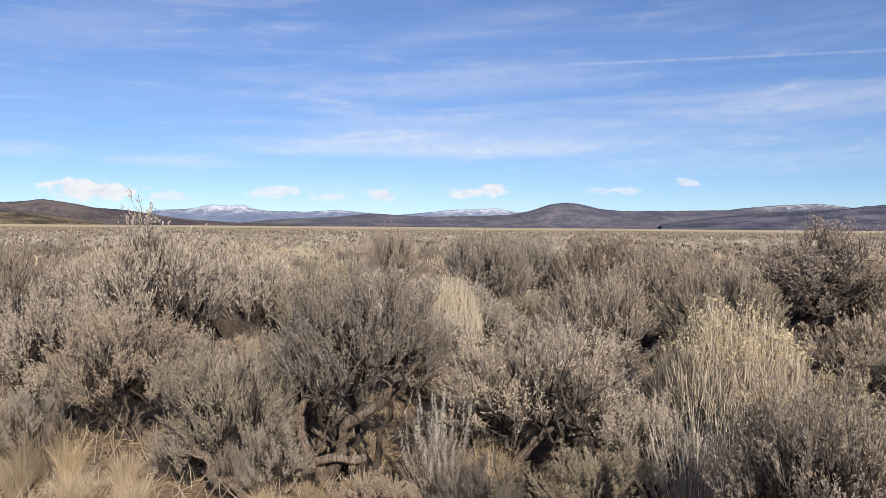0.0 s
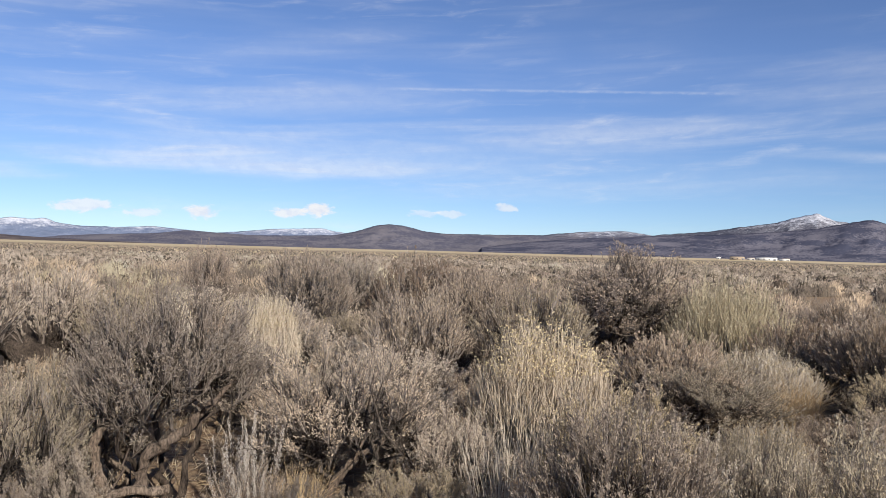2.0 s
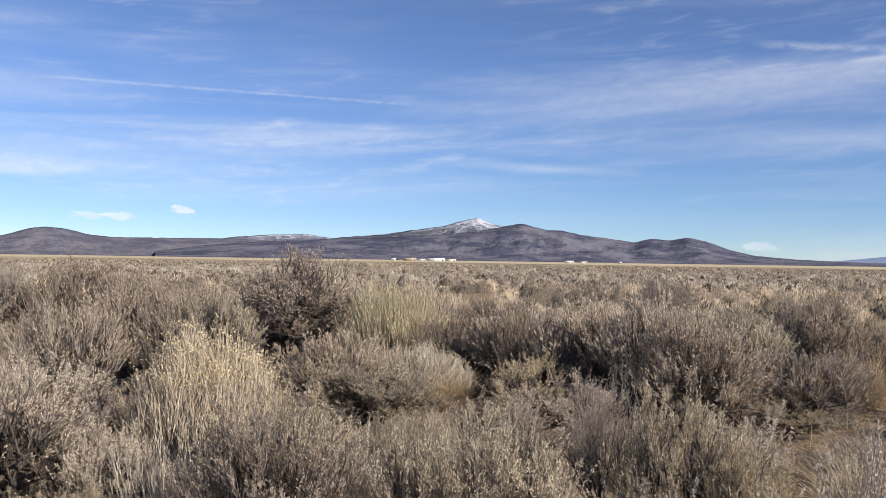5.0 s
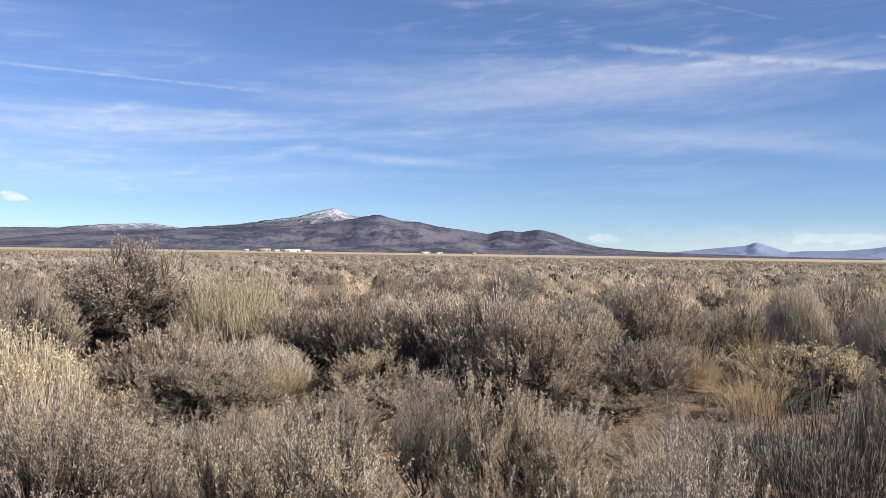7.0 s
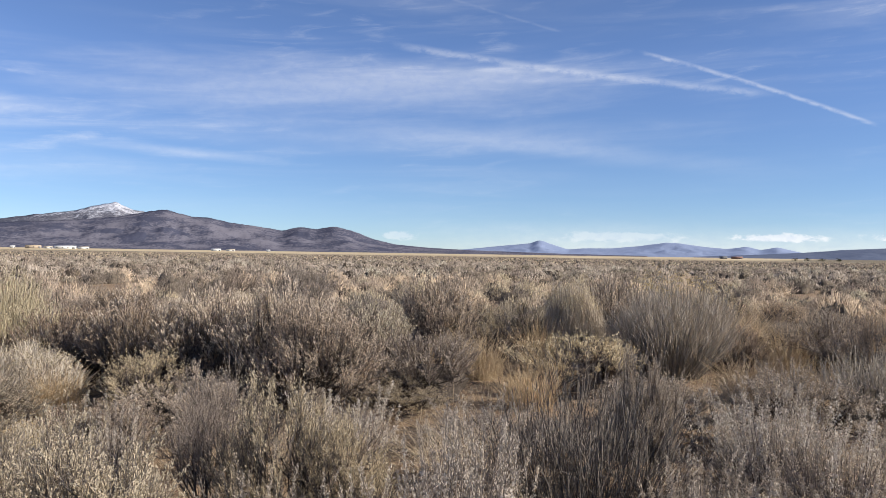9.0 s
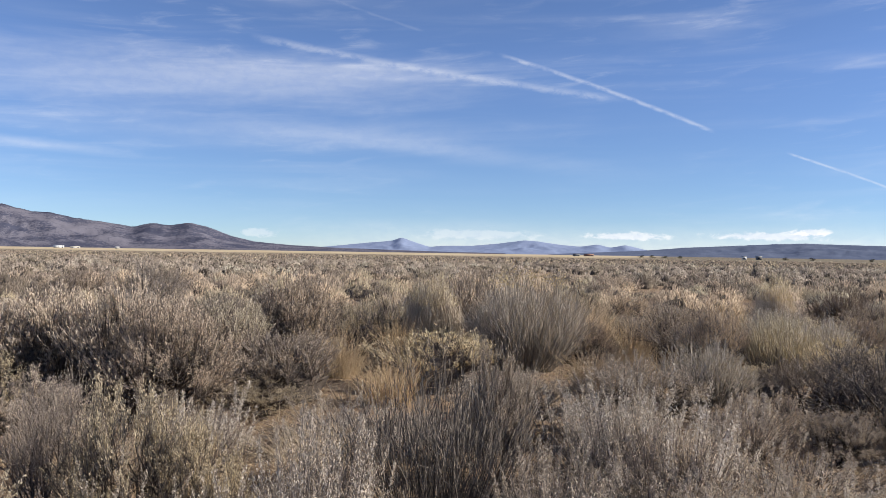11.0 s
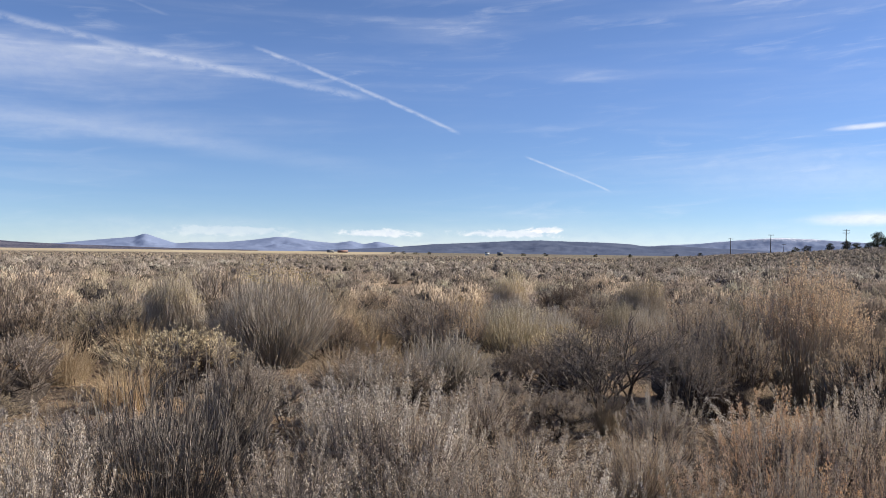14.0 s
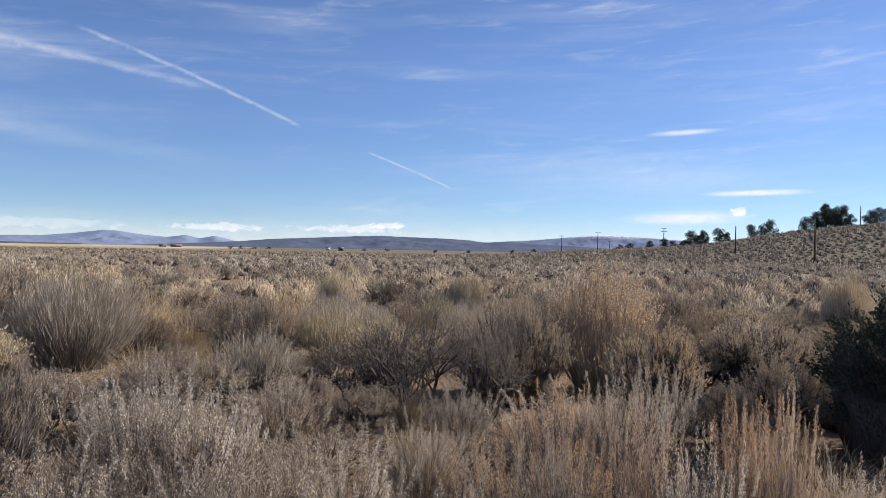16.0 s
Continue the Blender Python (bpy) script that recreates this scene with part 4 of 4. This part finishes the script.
shrub('bare', 10.51, 6.18, 1.15, 1.08)
shrub('grass', 9.64, 4.87, 0.69, 0.74)
shrub('grass', 10.52, 4.44, 0.71, 0.54)
shrub('grass', 9.03, 5.13, 0.41, 0.43)
shrub('rabbit', 11.74, 4.39, 1.08, 0.94)
shrub('sage', 13.54, 4.42, 1.25, 1.26)
shrub('bare', 3.93, 3.59, 0.95, 0.54)
shrub('stalk', 3.27, 1.53, 1.07, 0.52)
shrub('sage', 2.47, 2.87, 0.91, 0.67, tone=1)
shrub('sage', 1.55, 3.25, 0.93, 0.68, tone=0)
shrub('sage', 3.81, 6.72, 0.59, 1.02, tone=0)
shrub('sage', 5.31, 5.98, 0.66, 0.71, tone=1)
shrub('stalk', 3.15, 2.53, 0.71, 0.46)
shrub('sage', 2.58, 3.86, 0.69, 0.48, tone=1)
shrub('stalk', 3.12, 1.94, 0.77, 0.44)
shrub('sage', 6.95, 4.31, 0.32, 0.83)
shrub('grass', 7.94, 3.36, 0.50, 0.64)
shrub('grass', 4.87, 6.67, 0.51, 0.46)
shrub('greyrabbit', 11.24, 2.83, 1.24, 1.57)
shrub('rabbit', 14.23, 5.50, 1.06, 1.15)
shrub('sage', 10.24, 3.63, 0.4, 0.5, tone=4)
shrub('grass', 14.09, 2.47, 0.89, 0.68)
shrub('grass', 12.71, 1.63, 0.69, 0.78)
shrub('sage', 13.29, 1.00, 0.83, 1.17)
shrub('sage', 11.33, 0.36, 0.93, 0.69)
shrub('sage', 5.69, 1.48, 0.88, 0.43)
shrub('stemshrub', 4.60, 1.50, 0.92, 1.0)
shrub('stalk', 5.28, 0.61, 0.94, 0.69)
shrub('stalk', 4.93, 0.20, 0.95, 0.64)
shrub('stalk', 4.23, 0.76, 0.75, 0.56)
shrub('stalk', 4.01, 1.88, 0.93, 0.47)
shrub('sage', 10.30, 5.97, 1.18, 0.98)
shrub('stalk', 3.17, 1.33, 0.85, 0.44)
shrub('sage', 3.60, 2.33, 0.76, 0.43, tone=1)
shrub('stalk', 5.68, 0.65, 0.89, 0.64)
shrub('stalk', 5.54, 0.16, 0.71, 0.54)
shrub('stalk', 4.95, -0.29, 0.62, 0.54)
shrub('sage', 13.28, 1.09, 0.58, 0.99)
shrub('grass', 15.34, 0.38, 0.88, 0.73)
shrub('sage', 10.55, -0.16, 0.31, 0.71)
shrub('bare', 8.28, -1.24, 1.15, 1.5)
shrub('bare', 8.94, -0.64, 0.82, 0.90)
shrub('sage', 9.48, -2.44, 0.95, 1.11)
shrub('sage', 19.29, -1.69, 0.90, 1.06)
shrub('rabbit', 17.11, -3.09, 1.02, 1.06)
shrub('rabbit', 18.35, -0.45, 0.97, 0.88)
shrub('grass', 5.27, -1.13, 0.57, 0.35)
shrub('grass', 9.78, 1.59, 0.54, 0.67)
shrub('stalk', 4.61, 0.87, 0.65, 0.55)
shrub('stalk', 5.29, -1.10, 0.64, 0.42)
shrub('bare', 7.77, -1.97, 1.04, 0.69)
shrub('redsage', 9.40, -3.56, 1.36, 1.2)
shrub('sage', 8.47, -2.51, 1.00, 0.64)
shrub('redstalk', 5.51, -1.95, 0.86, 0.60)
shrub('stalk', 5.54, -2.45, 0.98, 0.58)
shrub('redstalk', 4.61, -1.44, 0.69, 0.58)
shrub('redstalk', 4.40, -1.80, 0.80, 0.63)
shrub('stalk', 4.54, -0.62, 0.69, 0.55)
shrub('stalk', 4.30, 0.22, 0.70, 0.61)
shrub('stalk', 4.34, -0.22, 0.62, 0.50)
shrub('sage', 7.68, -3.56, 0.88, 0.72)
shrub('redstalk', 4.99, -3.07, 0.83, 0.44)
shrub('redstalk', 5.16, -3.39, 0.76, 0.31)
shrub('redstalk', 4.16, -1.68, 0.72, 0.56)
shrub('stalk', 5.60, -2.42, 0.88, 0.43)
shrub('stalk', 6.41, -3.11, 0.86, 0.46)
shrub('sage', 8.75, -5.17, 0.85, 1.00)
shrub('sage', 11.13, -5.78, 0.79, 0.92)
shrub('dark', 6.2, -5.12, 1.36, 1.34)
shrub('sage', 9.1, -4.7, 0.7, 0.9)
shrub('sage', 9.9, -5.6, 0.75, 0.9)
shrub('stalk', 4.4, -3.45, 0.42, 0.5)
shrub('grass', 4.1, -3.75, 0.28, 0.35)
shrub('grass', 4.5, -4.0, 0.3, 0.35)
shrub('sage', 13.19, -6.08, 0.96, 1.07)
shrub('rabbit', 14.51, -9.94, 1.14, 0.94)
shrub('stalk', 3.95, -3.07, 0.73, 0.40)
shrub('grass', 4.74, -3.32, 0.47, 0.58)
shrub('redstalk', 3.82, -2.05, 0.64, 0.53)
shrub('stalk', 4.45, -1.28, 0.60, 0.53)
shrub('stalk', 4.28, -0.18, 0.73, 0.56)
shrub('stalk', 4.81, 0.32, 0.83, 0.64)
shrub('bare', 11.83, 0.71, 0.92, 1.21)
shrub('sage', 0.80, 4.15, 0.50, 0.50, tone=1)
shrub('sage', 1.18, 4.75, 0.62, 0.55, tone=0)
shrub('sage', 0.20, 4.20, 0.40, 0.40, tone=2)
shrub('sage', -1.0, 4.75, 0.42, 0.34, tone=2)
shrub('sage', -0.95, 5.70, 0.80, 0.70, tone=0)
shrub('grass', -0.72, 4.5, 0.22, 0.16)
shrub('grass', 0.25, 4.65, 0.40, 0.30)
shrub('grass', -1.65, 4.30, 0.25, 0.2)
shrub('stalk', 2.05, 4.35, 0.80, 0.50)
shrub('sage', 7.2, -0.75, 0.42, 0.5)
shrub('stalk', 6.9, -1.55, 0.6, 0.5)
shrub('grass', 7.5, -1.2, 0.4, 0.35)
shrub('sage', 7.6, -0.2, 0.5, 0.55)
shrub('redstalk', 4.11, -2.60, 0.94, 0.30)
shrub('redstalk', 3.95, -2.69, 1.04, 0.26)
shrub('redstalk', 4.03, -2.05, 1.04, 0.33)
shrub('stalk', 3.66, -2.16, 0.95, 0.31)
shrub('stalk', 3.98, -1.57, 0.94, 0.32)
shrub('sage', -1.2, 4.62, 0.3, 0.22, tone=2)
shrub('sage', -1.55, 4.9, 0.4, 0.3, tone=3)
shrub('sage', -2.7, 5.3, 0.5, 0.4, tone=0)
shrub('grass', -2.25, 4.9, 0.34, 0.18)
shrub('grass', -2.5, 4.75, 0.25, 0.2)
shrub('grass', -1.9, 4.85, 0.22, 0.18)

shrub('greymound', 12.6, -1.0, 0.72, 1.0)
shrub('greymound', 14.4, -0.4, 0.75, 1.1)
shrub('greymound', 13.3, -2.6, 0.7, 1.0)
shrub('grass', 12.3, -2.0, 0.5, 0.5)
shrub('grass', 13.9, 0.6, 0.6, 0.6)
shrub('grass', 10.4, 1.0, 0.5, 0.55)
shrub('greymound', 15.6, -4.6, 0.8, 1.15)
shrub('greymound', 12.0, -4.4, 0.7, 0.95)
shrub('grass', 11.2, -3.9, 0.45, 0.5)
shrub('greymound', 13.6, 3.3, 0.8, 1.0)


def fill(n, r0, r1, seed):
    """The shrubs between, at random but never into one another."""
    local = random.Random(seed)
    clear = [(-2.4, 4.6, 1.0), (-1.75, 7.4, .35), (5.2, 5.6, .35), (9.2, 4.7, 1.3), (8.0, 3.5, .9), (8.2, -1.3, .6), (4.7, -3.4, .6), (6.2, -4.2, .5)]
    done = 0
    while n:
        a, r = radians(local.uniform(-40, 136)), math.sqrt(local.uniform(r0 * r0, r1 * r1))
        x, y = r * math.sin(a), r * math.cos(a)
        w, done = local.uniform(.6, 1.3), done + 1
        if done > 20000:
            break
        if r < 5.6:
            continue
        if any((x - px) ** 2 + (y - py) ** 2 < (.4 * (pw + w)) ** 2 for px, py, pw in planted) or any(math.hypot(x - cx, y - cy) < cr for cx, cy, cr in clear):
            continue
        n -= 1
        pick = local.random()
        kind = "sage"
        if pick < .06:
            kind = "rabbit" if a < radians(60) else "bare"
        elif pick < .14:
            kind = "grass"
        elif r > 8.2 and pick < (.36 if a > radians(55) else .22):
            kind = "greymound"
        elif r < 7:
            kind = "stalk" if a > radians(50) else "sage"
        h = local.uniform(.34, .74) * (1.12 if r > 10 else 1)
        shrub(kind, x, y, h * (.6 if kind == "grass" else 1), w * (.6 if kind == "grass" else 1))


fill(34, 5.4, 8.2, 4)
fill(215, 8.2, 18.5, 5)

brush_field("sagebrush_field", "grey-green sagebrush covering the open plain", 17.0, 42.0, .46, 400, .15, 1, (.3, .95), slim=.085, dome=(4, 9))
brush_field("sagebrush_field", "distant sagebrush covering the plain", 42.0, 110.0, .3, 84, .16, 2, (.3, .95), slim=.19, dome=(3, 7))
brush_field("sagebrush_field", "far sagebrush speckling the plain", 110.0, 330.0, .16, 9, .26, 3, (.3, .75), slim=.36, dome=(2, 5))
brush_field("sagebrush_slope", "sagebrush over the slope of the rise", 110.0, 310.0, .14, 18, .3, 6, (.5, 1.2), .5, (98, 132), (0, .22, .5, .75, .97, 1.0), slim=.3, dome=(3, 6), mats=(SAGE_MUTED, SAGE_DULL, SAGE_DARK, FIELD_BODY, FIELD_STRAW))


# ---- dry grass and litter between the shrubs ----
def litter(name, label, mat, n, r0, r1, length, flat, seed):
    local = np.random.default_rng(seed)
    a = local.uniform(radians(-38), radians(134), n)
    r = np.sqrt(local.uniform(r0 * r0, r1 * r1, n))
    x, y = r * np.sin(a), r * np.cos(a)
    keep = np.array([noise.noise(Vector((px * .8, py * .8, seed))) > -.15 for px, py in zip(x, y)])
    x, y = x[keep], y[keep]
    n = len(x)
    base = np.stack([x, y, ground_z(x, y) + .004], 1)
    way = unit(local.normal(size=(n, 3)) * (1, 1, .3) * flat + (0, 0, 1 - flat * .85))
    way[:, 2] = np.abs(way[:, 2])
    ll = length * local.uniform(.4, 1.3, n)
    g = Geo()
    mid = base + way * ll[:, None] * .5
    tip = mid + unit(way + local.normal(size=(n, 3)) * .3) * ll[:, None] * .5
    tip[:, 2] = np.maximum(tip[:, 2], base[:, 2] + .004)
    prisms(g, base, mid, .003, .0024)
    prisms(g, mid, tip, .0024, .0008)
    return tagged(new(name, g.mesh(name, mat)), label, "grass", kind="stuff")


litter("dry_grass", "thin dry grass between the shrubs", GRASS, 30000, 2.2, 18, .22, .45, 11)
litter("leaf_litter", "short straw and leaf litter over the soil", GRASS, 16000, 3.0, 13, .07, .9, 14)
litter("fallen_twigs", "grey fallen twigs on the soil", DEADWOOD, 12000, 2.2, 14, .25, 1.0, 12)

# ---- things far off ----
def box(g, x0, x1, y0, y1, z0, z1):
    v = [(x, y, z) for x in (x0, x1) for y in (y0, y1) for z in (z0, z1)]
    g.add(v, [(0, 1, 3, 2), (4, 6, 7, 5), (0, 4, 5, 1), (2, 3, 7, 6), (0, 2, 6, 4), (1, 5, 7, 3)])


def at_way(az, r, lift=0.0):
    """The ground at an azimuth and a distance."""
    x, y = r * math.sin(radians(az)), r * math.cos(radians(az))
    return x, y, float(ground_z(x, y)) + lift


def utility_pole(az, r, tall, arms=1):
    x, y, z = at_way(az, r)
    thing = new("utility_pole")
    thing.matrix_basis = pose(x, y, z, 0, 0, -az + 20)
    g = Geo()
    tube(g, [(0, 0, -.3), (0, 0, tall * .5), (.02, 0, tall)], [.17, .14, .11], 8)
    part("pole", g.mesh("pole", POLE, True), thing)
    for k in range(arms):
        h = tall - .35 - k * .9
        a = Geo()
        box(a, -1.1, 1.1, -.17, -.05, h, h + .13)
        arm = part("crossarm", a.mesh("crossarm", POLE), thing)
        for dx in (-1.0, -.5, .5, 1.0):
            i = Geo()
            tube(i, [(dx, -.11, h + .12), (dx, -.11, h + .2), (dx, -.11, h + .27)], [.03, .06, .035], 6)
            part("insulator", i.mesh("insulator", GREY), arm)
    tagged(thing, "weathered wooden utility pole at the edge of the plain", "utility pole", "poles of the line")


for spec in ((121.55, 165, 9.0, 1), (116.75, 205, 6.4, 0), (112.13, 290, 7.0, 2), (107.72, 330, 7.7, 1), (105.24, 380, 7.8, 1), (108.5, 470, 6.0, 1), (124.07, 300, 7.2, 0)):
    utility_pole(*spec)


def juniper(az, r, tall, wide, seed, trunk=.1):
    """A ragged dark juniper: forked trunk and uneven masses of small sprays."""
    x, y, z = at_way(az, r)
    local = np.random.default_rng(seed)
    thing = new("juniper_tree")
    thing.matrix_basis = pose(x, y, z, 0, 0, local.uniform(0, 360))
    g, s = Geo(), Geo()
    tube(g, [(0, 0, -.3), (.05 * wide, 0, tall * .3), (0, .04 * wide, tall * .6), (.03, 0, tall * .9)], np.array([.045, .035, .022, .008]) * tall, 7)
    n = 26
    for k in range(n):
        u = trunk + (.94 - trunk) * (k + local.uniform(0, .9)) / n
        w = local.uniform(0, 2 * math.pi)
        reach = wide * .5 * local.uniform(.3, 1.0) * math.sqrt(max(.05, 1 - ((u - .35) / .66) ** 2))
        c = np.array([math.cos(w) * reach, math.sin(w) * reach, u * tall])
        tube(g, [(0, 0, u * tall * .7), c * (.5, .5, .9), c], np.array([.014, .01, .004]) * tall, 4)
        m = 200
        d = unit(local.normal(size=(m, 3)))
        p = c + d * local.uniform(.3, 1, (m, 1)) * (wide * .24, wide * .24, tall * .16)
        blades(s, p, d + (0, 0, .7) + local.normal(size=(m, 3)) * .4, tall * .045, tall * .022)
    part("trunk", g.mesh("trunk", BARK, True), thing)
    tagged(part("crown", s.mesh("crown", JUNIPER), thing), kind="stuff")
    tagged(thing, "dark green juniper tree on the rise beyond the plain", "tree", "junipers on the rise")


for k, spec in enumerate(((109.2, 330, 2.4, 3.2), (109.9, 320, 2.7, 3.4), (111.2, 300, 2.9, 2.6), (112.2, 292, 3.3, 3.0), (112.75, 290, 2.4, 3.0), (113.4, 288, 2.4, 2.6), (113.9, 285, 5.1, 4.0), (114.35, 286, 3.4, 2.6), (114.7, 284, 4.7, 3.0), (115.7, 284, 4.8, 4.2, ),
                          (116.2, 285, 3.2, 2.2), (117.7, 284, 4.4, 3.2), (118.3, 284, 3.6, 3.0), (118.8, 282, 5.0, 4.2), (121.0, 282, 4.4, 4.0), (121.6, 280, 5.6, 3.8), (122.1, 280, 7.6, 4.2), (122.6, 284, 6.0, 4.2), (123.0, 280, 6.8, 4.6),
                          (123.5, 282, 4.0, 3.6), (124.6, 286, 4.2, 4.2), (125.0, 284, 5.0, 5.0), (125.6, 286, 4.6, 4.8), (127.5, 280, 5.2, 4.6))):
    juniper(*spec, 40 + k)


for k, (az, r, tall, wide) in enumerate(((82.3, 640, 2.0, 4.5), (83.0, 650, 2.2, 5.0), (83.9, 630, 1.8, 4.5), (84.8, 660, 2.2, 4.0), (91.4, 600, 1.9, 4.2), (93.0, 620, 2.1, 4.5), (96.4, 560, 1.9, 3.6), (98.7, 540, 2.0, 3.6), (101.8, 520, 2.3, 3.4), (103.3, 500, 2.4, 3.2))):
    juniper(az, r, tall, wide, 80 + k, .02)


def farm_building(az, r, wide, deep, tall, wall, roof, label, gable=.25, windows=2, turn=0.0):
    x, y, z = at_way(az, r)
    thing = new("farm_building")
    thing.matrix_basis = pose(x, y, z, 0, 0, -az + turn)
    g = Geo()
    box(g, -wide / 2, wide / 2, -deep / 2, deep / 2, -.2, tall)
    part("wall", g.mesh("wall", wall), thing)
    h = tall + gable * deep
    g = Geo()
    e = .12
    g.add([(-wide / 2 - e, -deep / 2 - e, tall), (wide / 2 + e, -deep / 2 - e, tall), (wide / 2 + e, 0, h), (-wide / 2 - e, 0, h), (-wide / 2 - e, deep / 2 + e, tall), (wide / 2 + e, deep / 2 + e, tall)],
          [(0, 1, 2, 3), (3, 2, 5, 4), (0, 4, 5, 1)], [(0, 3, 4), (1, 5, 2)])
    part("roof", g.mesh("roof", roof), thing)
    for k in range(windows):
        cx = (k + .5) / windows * wide - wide / 2
        g = Geo()
        box(g, cx - .7, cx + .7, -deep / 2 - .05, -deep / 2 + .02, tall * .35, tall * .75)
        part("window", g.mesh("window", GLASS_DARK), thing)
    g = Geo()
    box(g, wide * .32, wide * .32 + min(3, wide * .12), -deep / 2 - .06, -deep / 2 + .02, 0, tall * .8)
    part("door", g.mesh("door", GREY), thing)
    tagged(thing, label, "building", "farm buildings on the plain")


farm_building(31.0, 1150, 6, 5, 2.6, WHITE, WHITE, "small white shed far across the plain", .1, 1)
farm_building(32.15, 1150, 18, 9, 3.2, TAN, TAN, "tan barn with dark openings far across the plain", .12, 3, 6)
farm_building(33.0, 1160, 10, 8, 2.4, WHITE, TAN, "low pale shed beside the long white building", .1)
farm_building(33.98, 1120, 25, 9, 3.2, WHITE, WHITE, "long white farm building far across the plain", .08, 4)
farm_building(35.05, 1150, 13, 8, 2.4, WHITE, TAN, "low pale outbuilding far across the plain", .1)
farm_building(43.3, 1200, 13, 8, 2.4, WHITE, WHITE, "long white shed far across the plain", .1, 3)
farm_building(44.25, 1200, 12, 6, 2.2, WHITE, TAN, "low white-walled shed far across the plain", .1)
farm_building(46.76, 1250, 6, 5, 2.4, WHITE, WHITE, "small white cabin far across the plain", .1, 1)
farm_building(77.9, 1050, 9, 6, 2.0, GREY, GREY, "grey shed far across the plain", .15)
farm_building(78.75, 1050, 13, 7, 1.9, RED, RED, "low red barn far across the plain", .15)
farm_building(88.9, 600, 3.2, 3, 1.8, WHITE, GREY, "small white hut far across the plain", .2, 1)
farm_building(89.8, 600, 4, 3, 2.0, GREY, GREY, "small dark hut far across the plain", .2, 1)


# ---- dead wood ----
def dead_branch(points, radii, label, forks=3):
    """A weathered fallen limb; points are offsets from its first one."""
    x, y = points[0][:2]
    z = float(ground_z(x, y))
    thing = new("dead_branch")
    thing.matrix_basis = pose(x, y, z)
    line = np.array([(p[0] - x, p[1] - y, p[2]) for p in points])
    fine = np.concatenate([wander(a, b, 9, .045)[:-1] for a, b in zip(line[:-1], line[1:])] + [line[-1:]])
    rad = np.interp(np.linspace(0, 1, len(fine)), np.linspace(0, 1, len(radii)), radii)
    g = Geo()
    tube(g, fine, rad * rng.uniform(.8, 1.2, len(fine)), 10)
    for part_of in g.v:
        part_of += np.array([noise.noise_vector(Vector(p) * 22) for p in part_of]) * .009 + np.array([noise.noise_vector(Vector(p) * 60) for p in part_of]) * .004
    part("limb", g.mesh("limb", DEADWOOD, True), thing)
    for k in range(forks):
        i = rng.integers(len(fine) // 3, len(fine) - 1)
        end = fine[i] + unit((fine[-1] - fine[0]) + rng.normal(size=3) * .5 + (0, 0, .3)) * rng.uniform(.15, .4)
        g = Geo()
        tube(g, wander(fine[i], end, 5, .08), np.linspace(rad[i] * .5, .004, 5), 6)
        part("fork", g.mesh("fork", DEADWOOD, True), thing)
    tagged(thing, label, "dead wood", "dead wood on the plain")


dead_branch([(-0.65, 4.86, 0.03), (-0.8, 4.83, 0.25), (-0.86, 4.87, 0.46), (-0.81, 4.93, 0.64), (-0.8, 4.94, 0.77)], [0.04, 0.034, 0.028, 0.021, 0.012], "grey twisted sagebrush trunk rising from the ground", 2)
dead_branch([(-0.67, 4.9, 0.03), (-0.56, 4.97, 0.42), (-0.39, 4.98, 0.51), (-0.28, 4.99, 0.63), (-0.13, 5.05, 0.78)], [0.036, 0.034, 0.028, 0.021, 0.011], "gnarled weathered sagebrush limb under a dark crown", 2)
dead_branch([(-0.93, 4.76, 0.03), (-0.74, 4.79, 0.21), (-0.45, 4.88, 0.2)], [0.009, 0.022, 0.025], "weathered split limb lying low beside the trunk", 1)
dead_branch([(-0.19, 4.8, 0.03), (-0.03, 4.8, 0.12), (0.13, 4.8, 0.13), (0.28, 4.79, 0.18), (0.36, 4.74, 0.05)], [0.011, 0.018, 0.022, 0.022, 0.014], "pale weathered branch lying on the soil", 2)
dead_branch([(-2.37, 4.96, 0.03), (-2.40, 4.98, 0.36), (-2.36, 5.0, 0.52), (-2.39, 5.02, 0.68)], [0.05, 0.034, 0.02, 0.007], "pale broken sagebrush stump standing in dry grass", 0)
dead_branch([(-1.08, 4.47, 0.03), (-1.31, 4.62, 0.19), (-1.5, 4.77, 0.33), (-1.78, 4.99, 0.42)], [0.03, 0.026, 0.02, 0.01], "brown fallen trunk half hidden by sagebrush", 2)
dead_branch([(4.97, 10.33, 0.03), (5.15, 10.24, 0.19), (5.34, 10.14, 0.33)], [0.014, 0.022, 0.014], "forked pale dead branch under a tall shrub", 3)
dead_branch([(5.48, 5.98, 0.03), (5.66, 5.81, 0.12), (5.82, 5.65, 0.22)], [0.014, 0.018, 0.009], "grey dead branch lying among low shrubs", 4)
dead_branch([(5.46, 6.24, 0.03), (5.68, 6.06, 0.06), (5.89, 5.87, 0.04)], [0.009, 0.013, 0.009], "tangle of grey dead twigs on bare soil", 5)
dead_branch([(6.97, 5.29, 0.03), (7.27, 5.08, 0.18), (7.55, 4.85, 0.24)], [0.009, 0.013, 0.007], "pale fallen twigs beside a bare patch", 5)
dead_branch([(0.36, 4.69, 0.03), (0.48, 4.78, 0.27), (0.6, 4.81, 0.4), (0.77, 4.84, 0.48)], [0.025, 0.025, 0.019, 0.010], "dark forked trunk of a leaning sagebrush", 3)
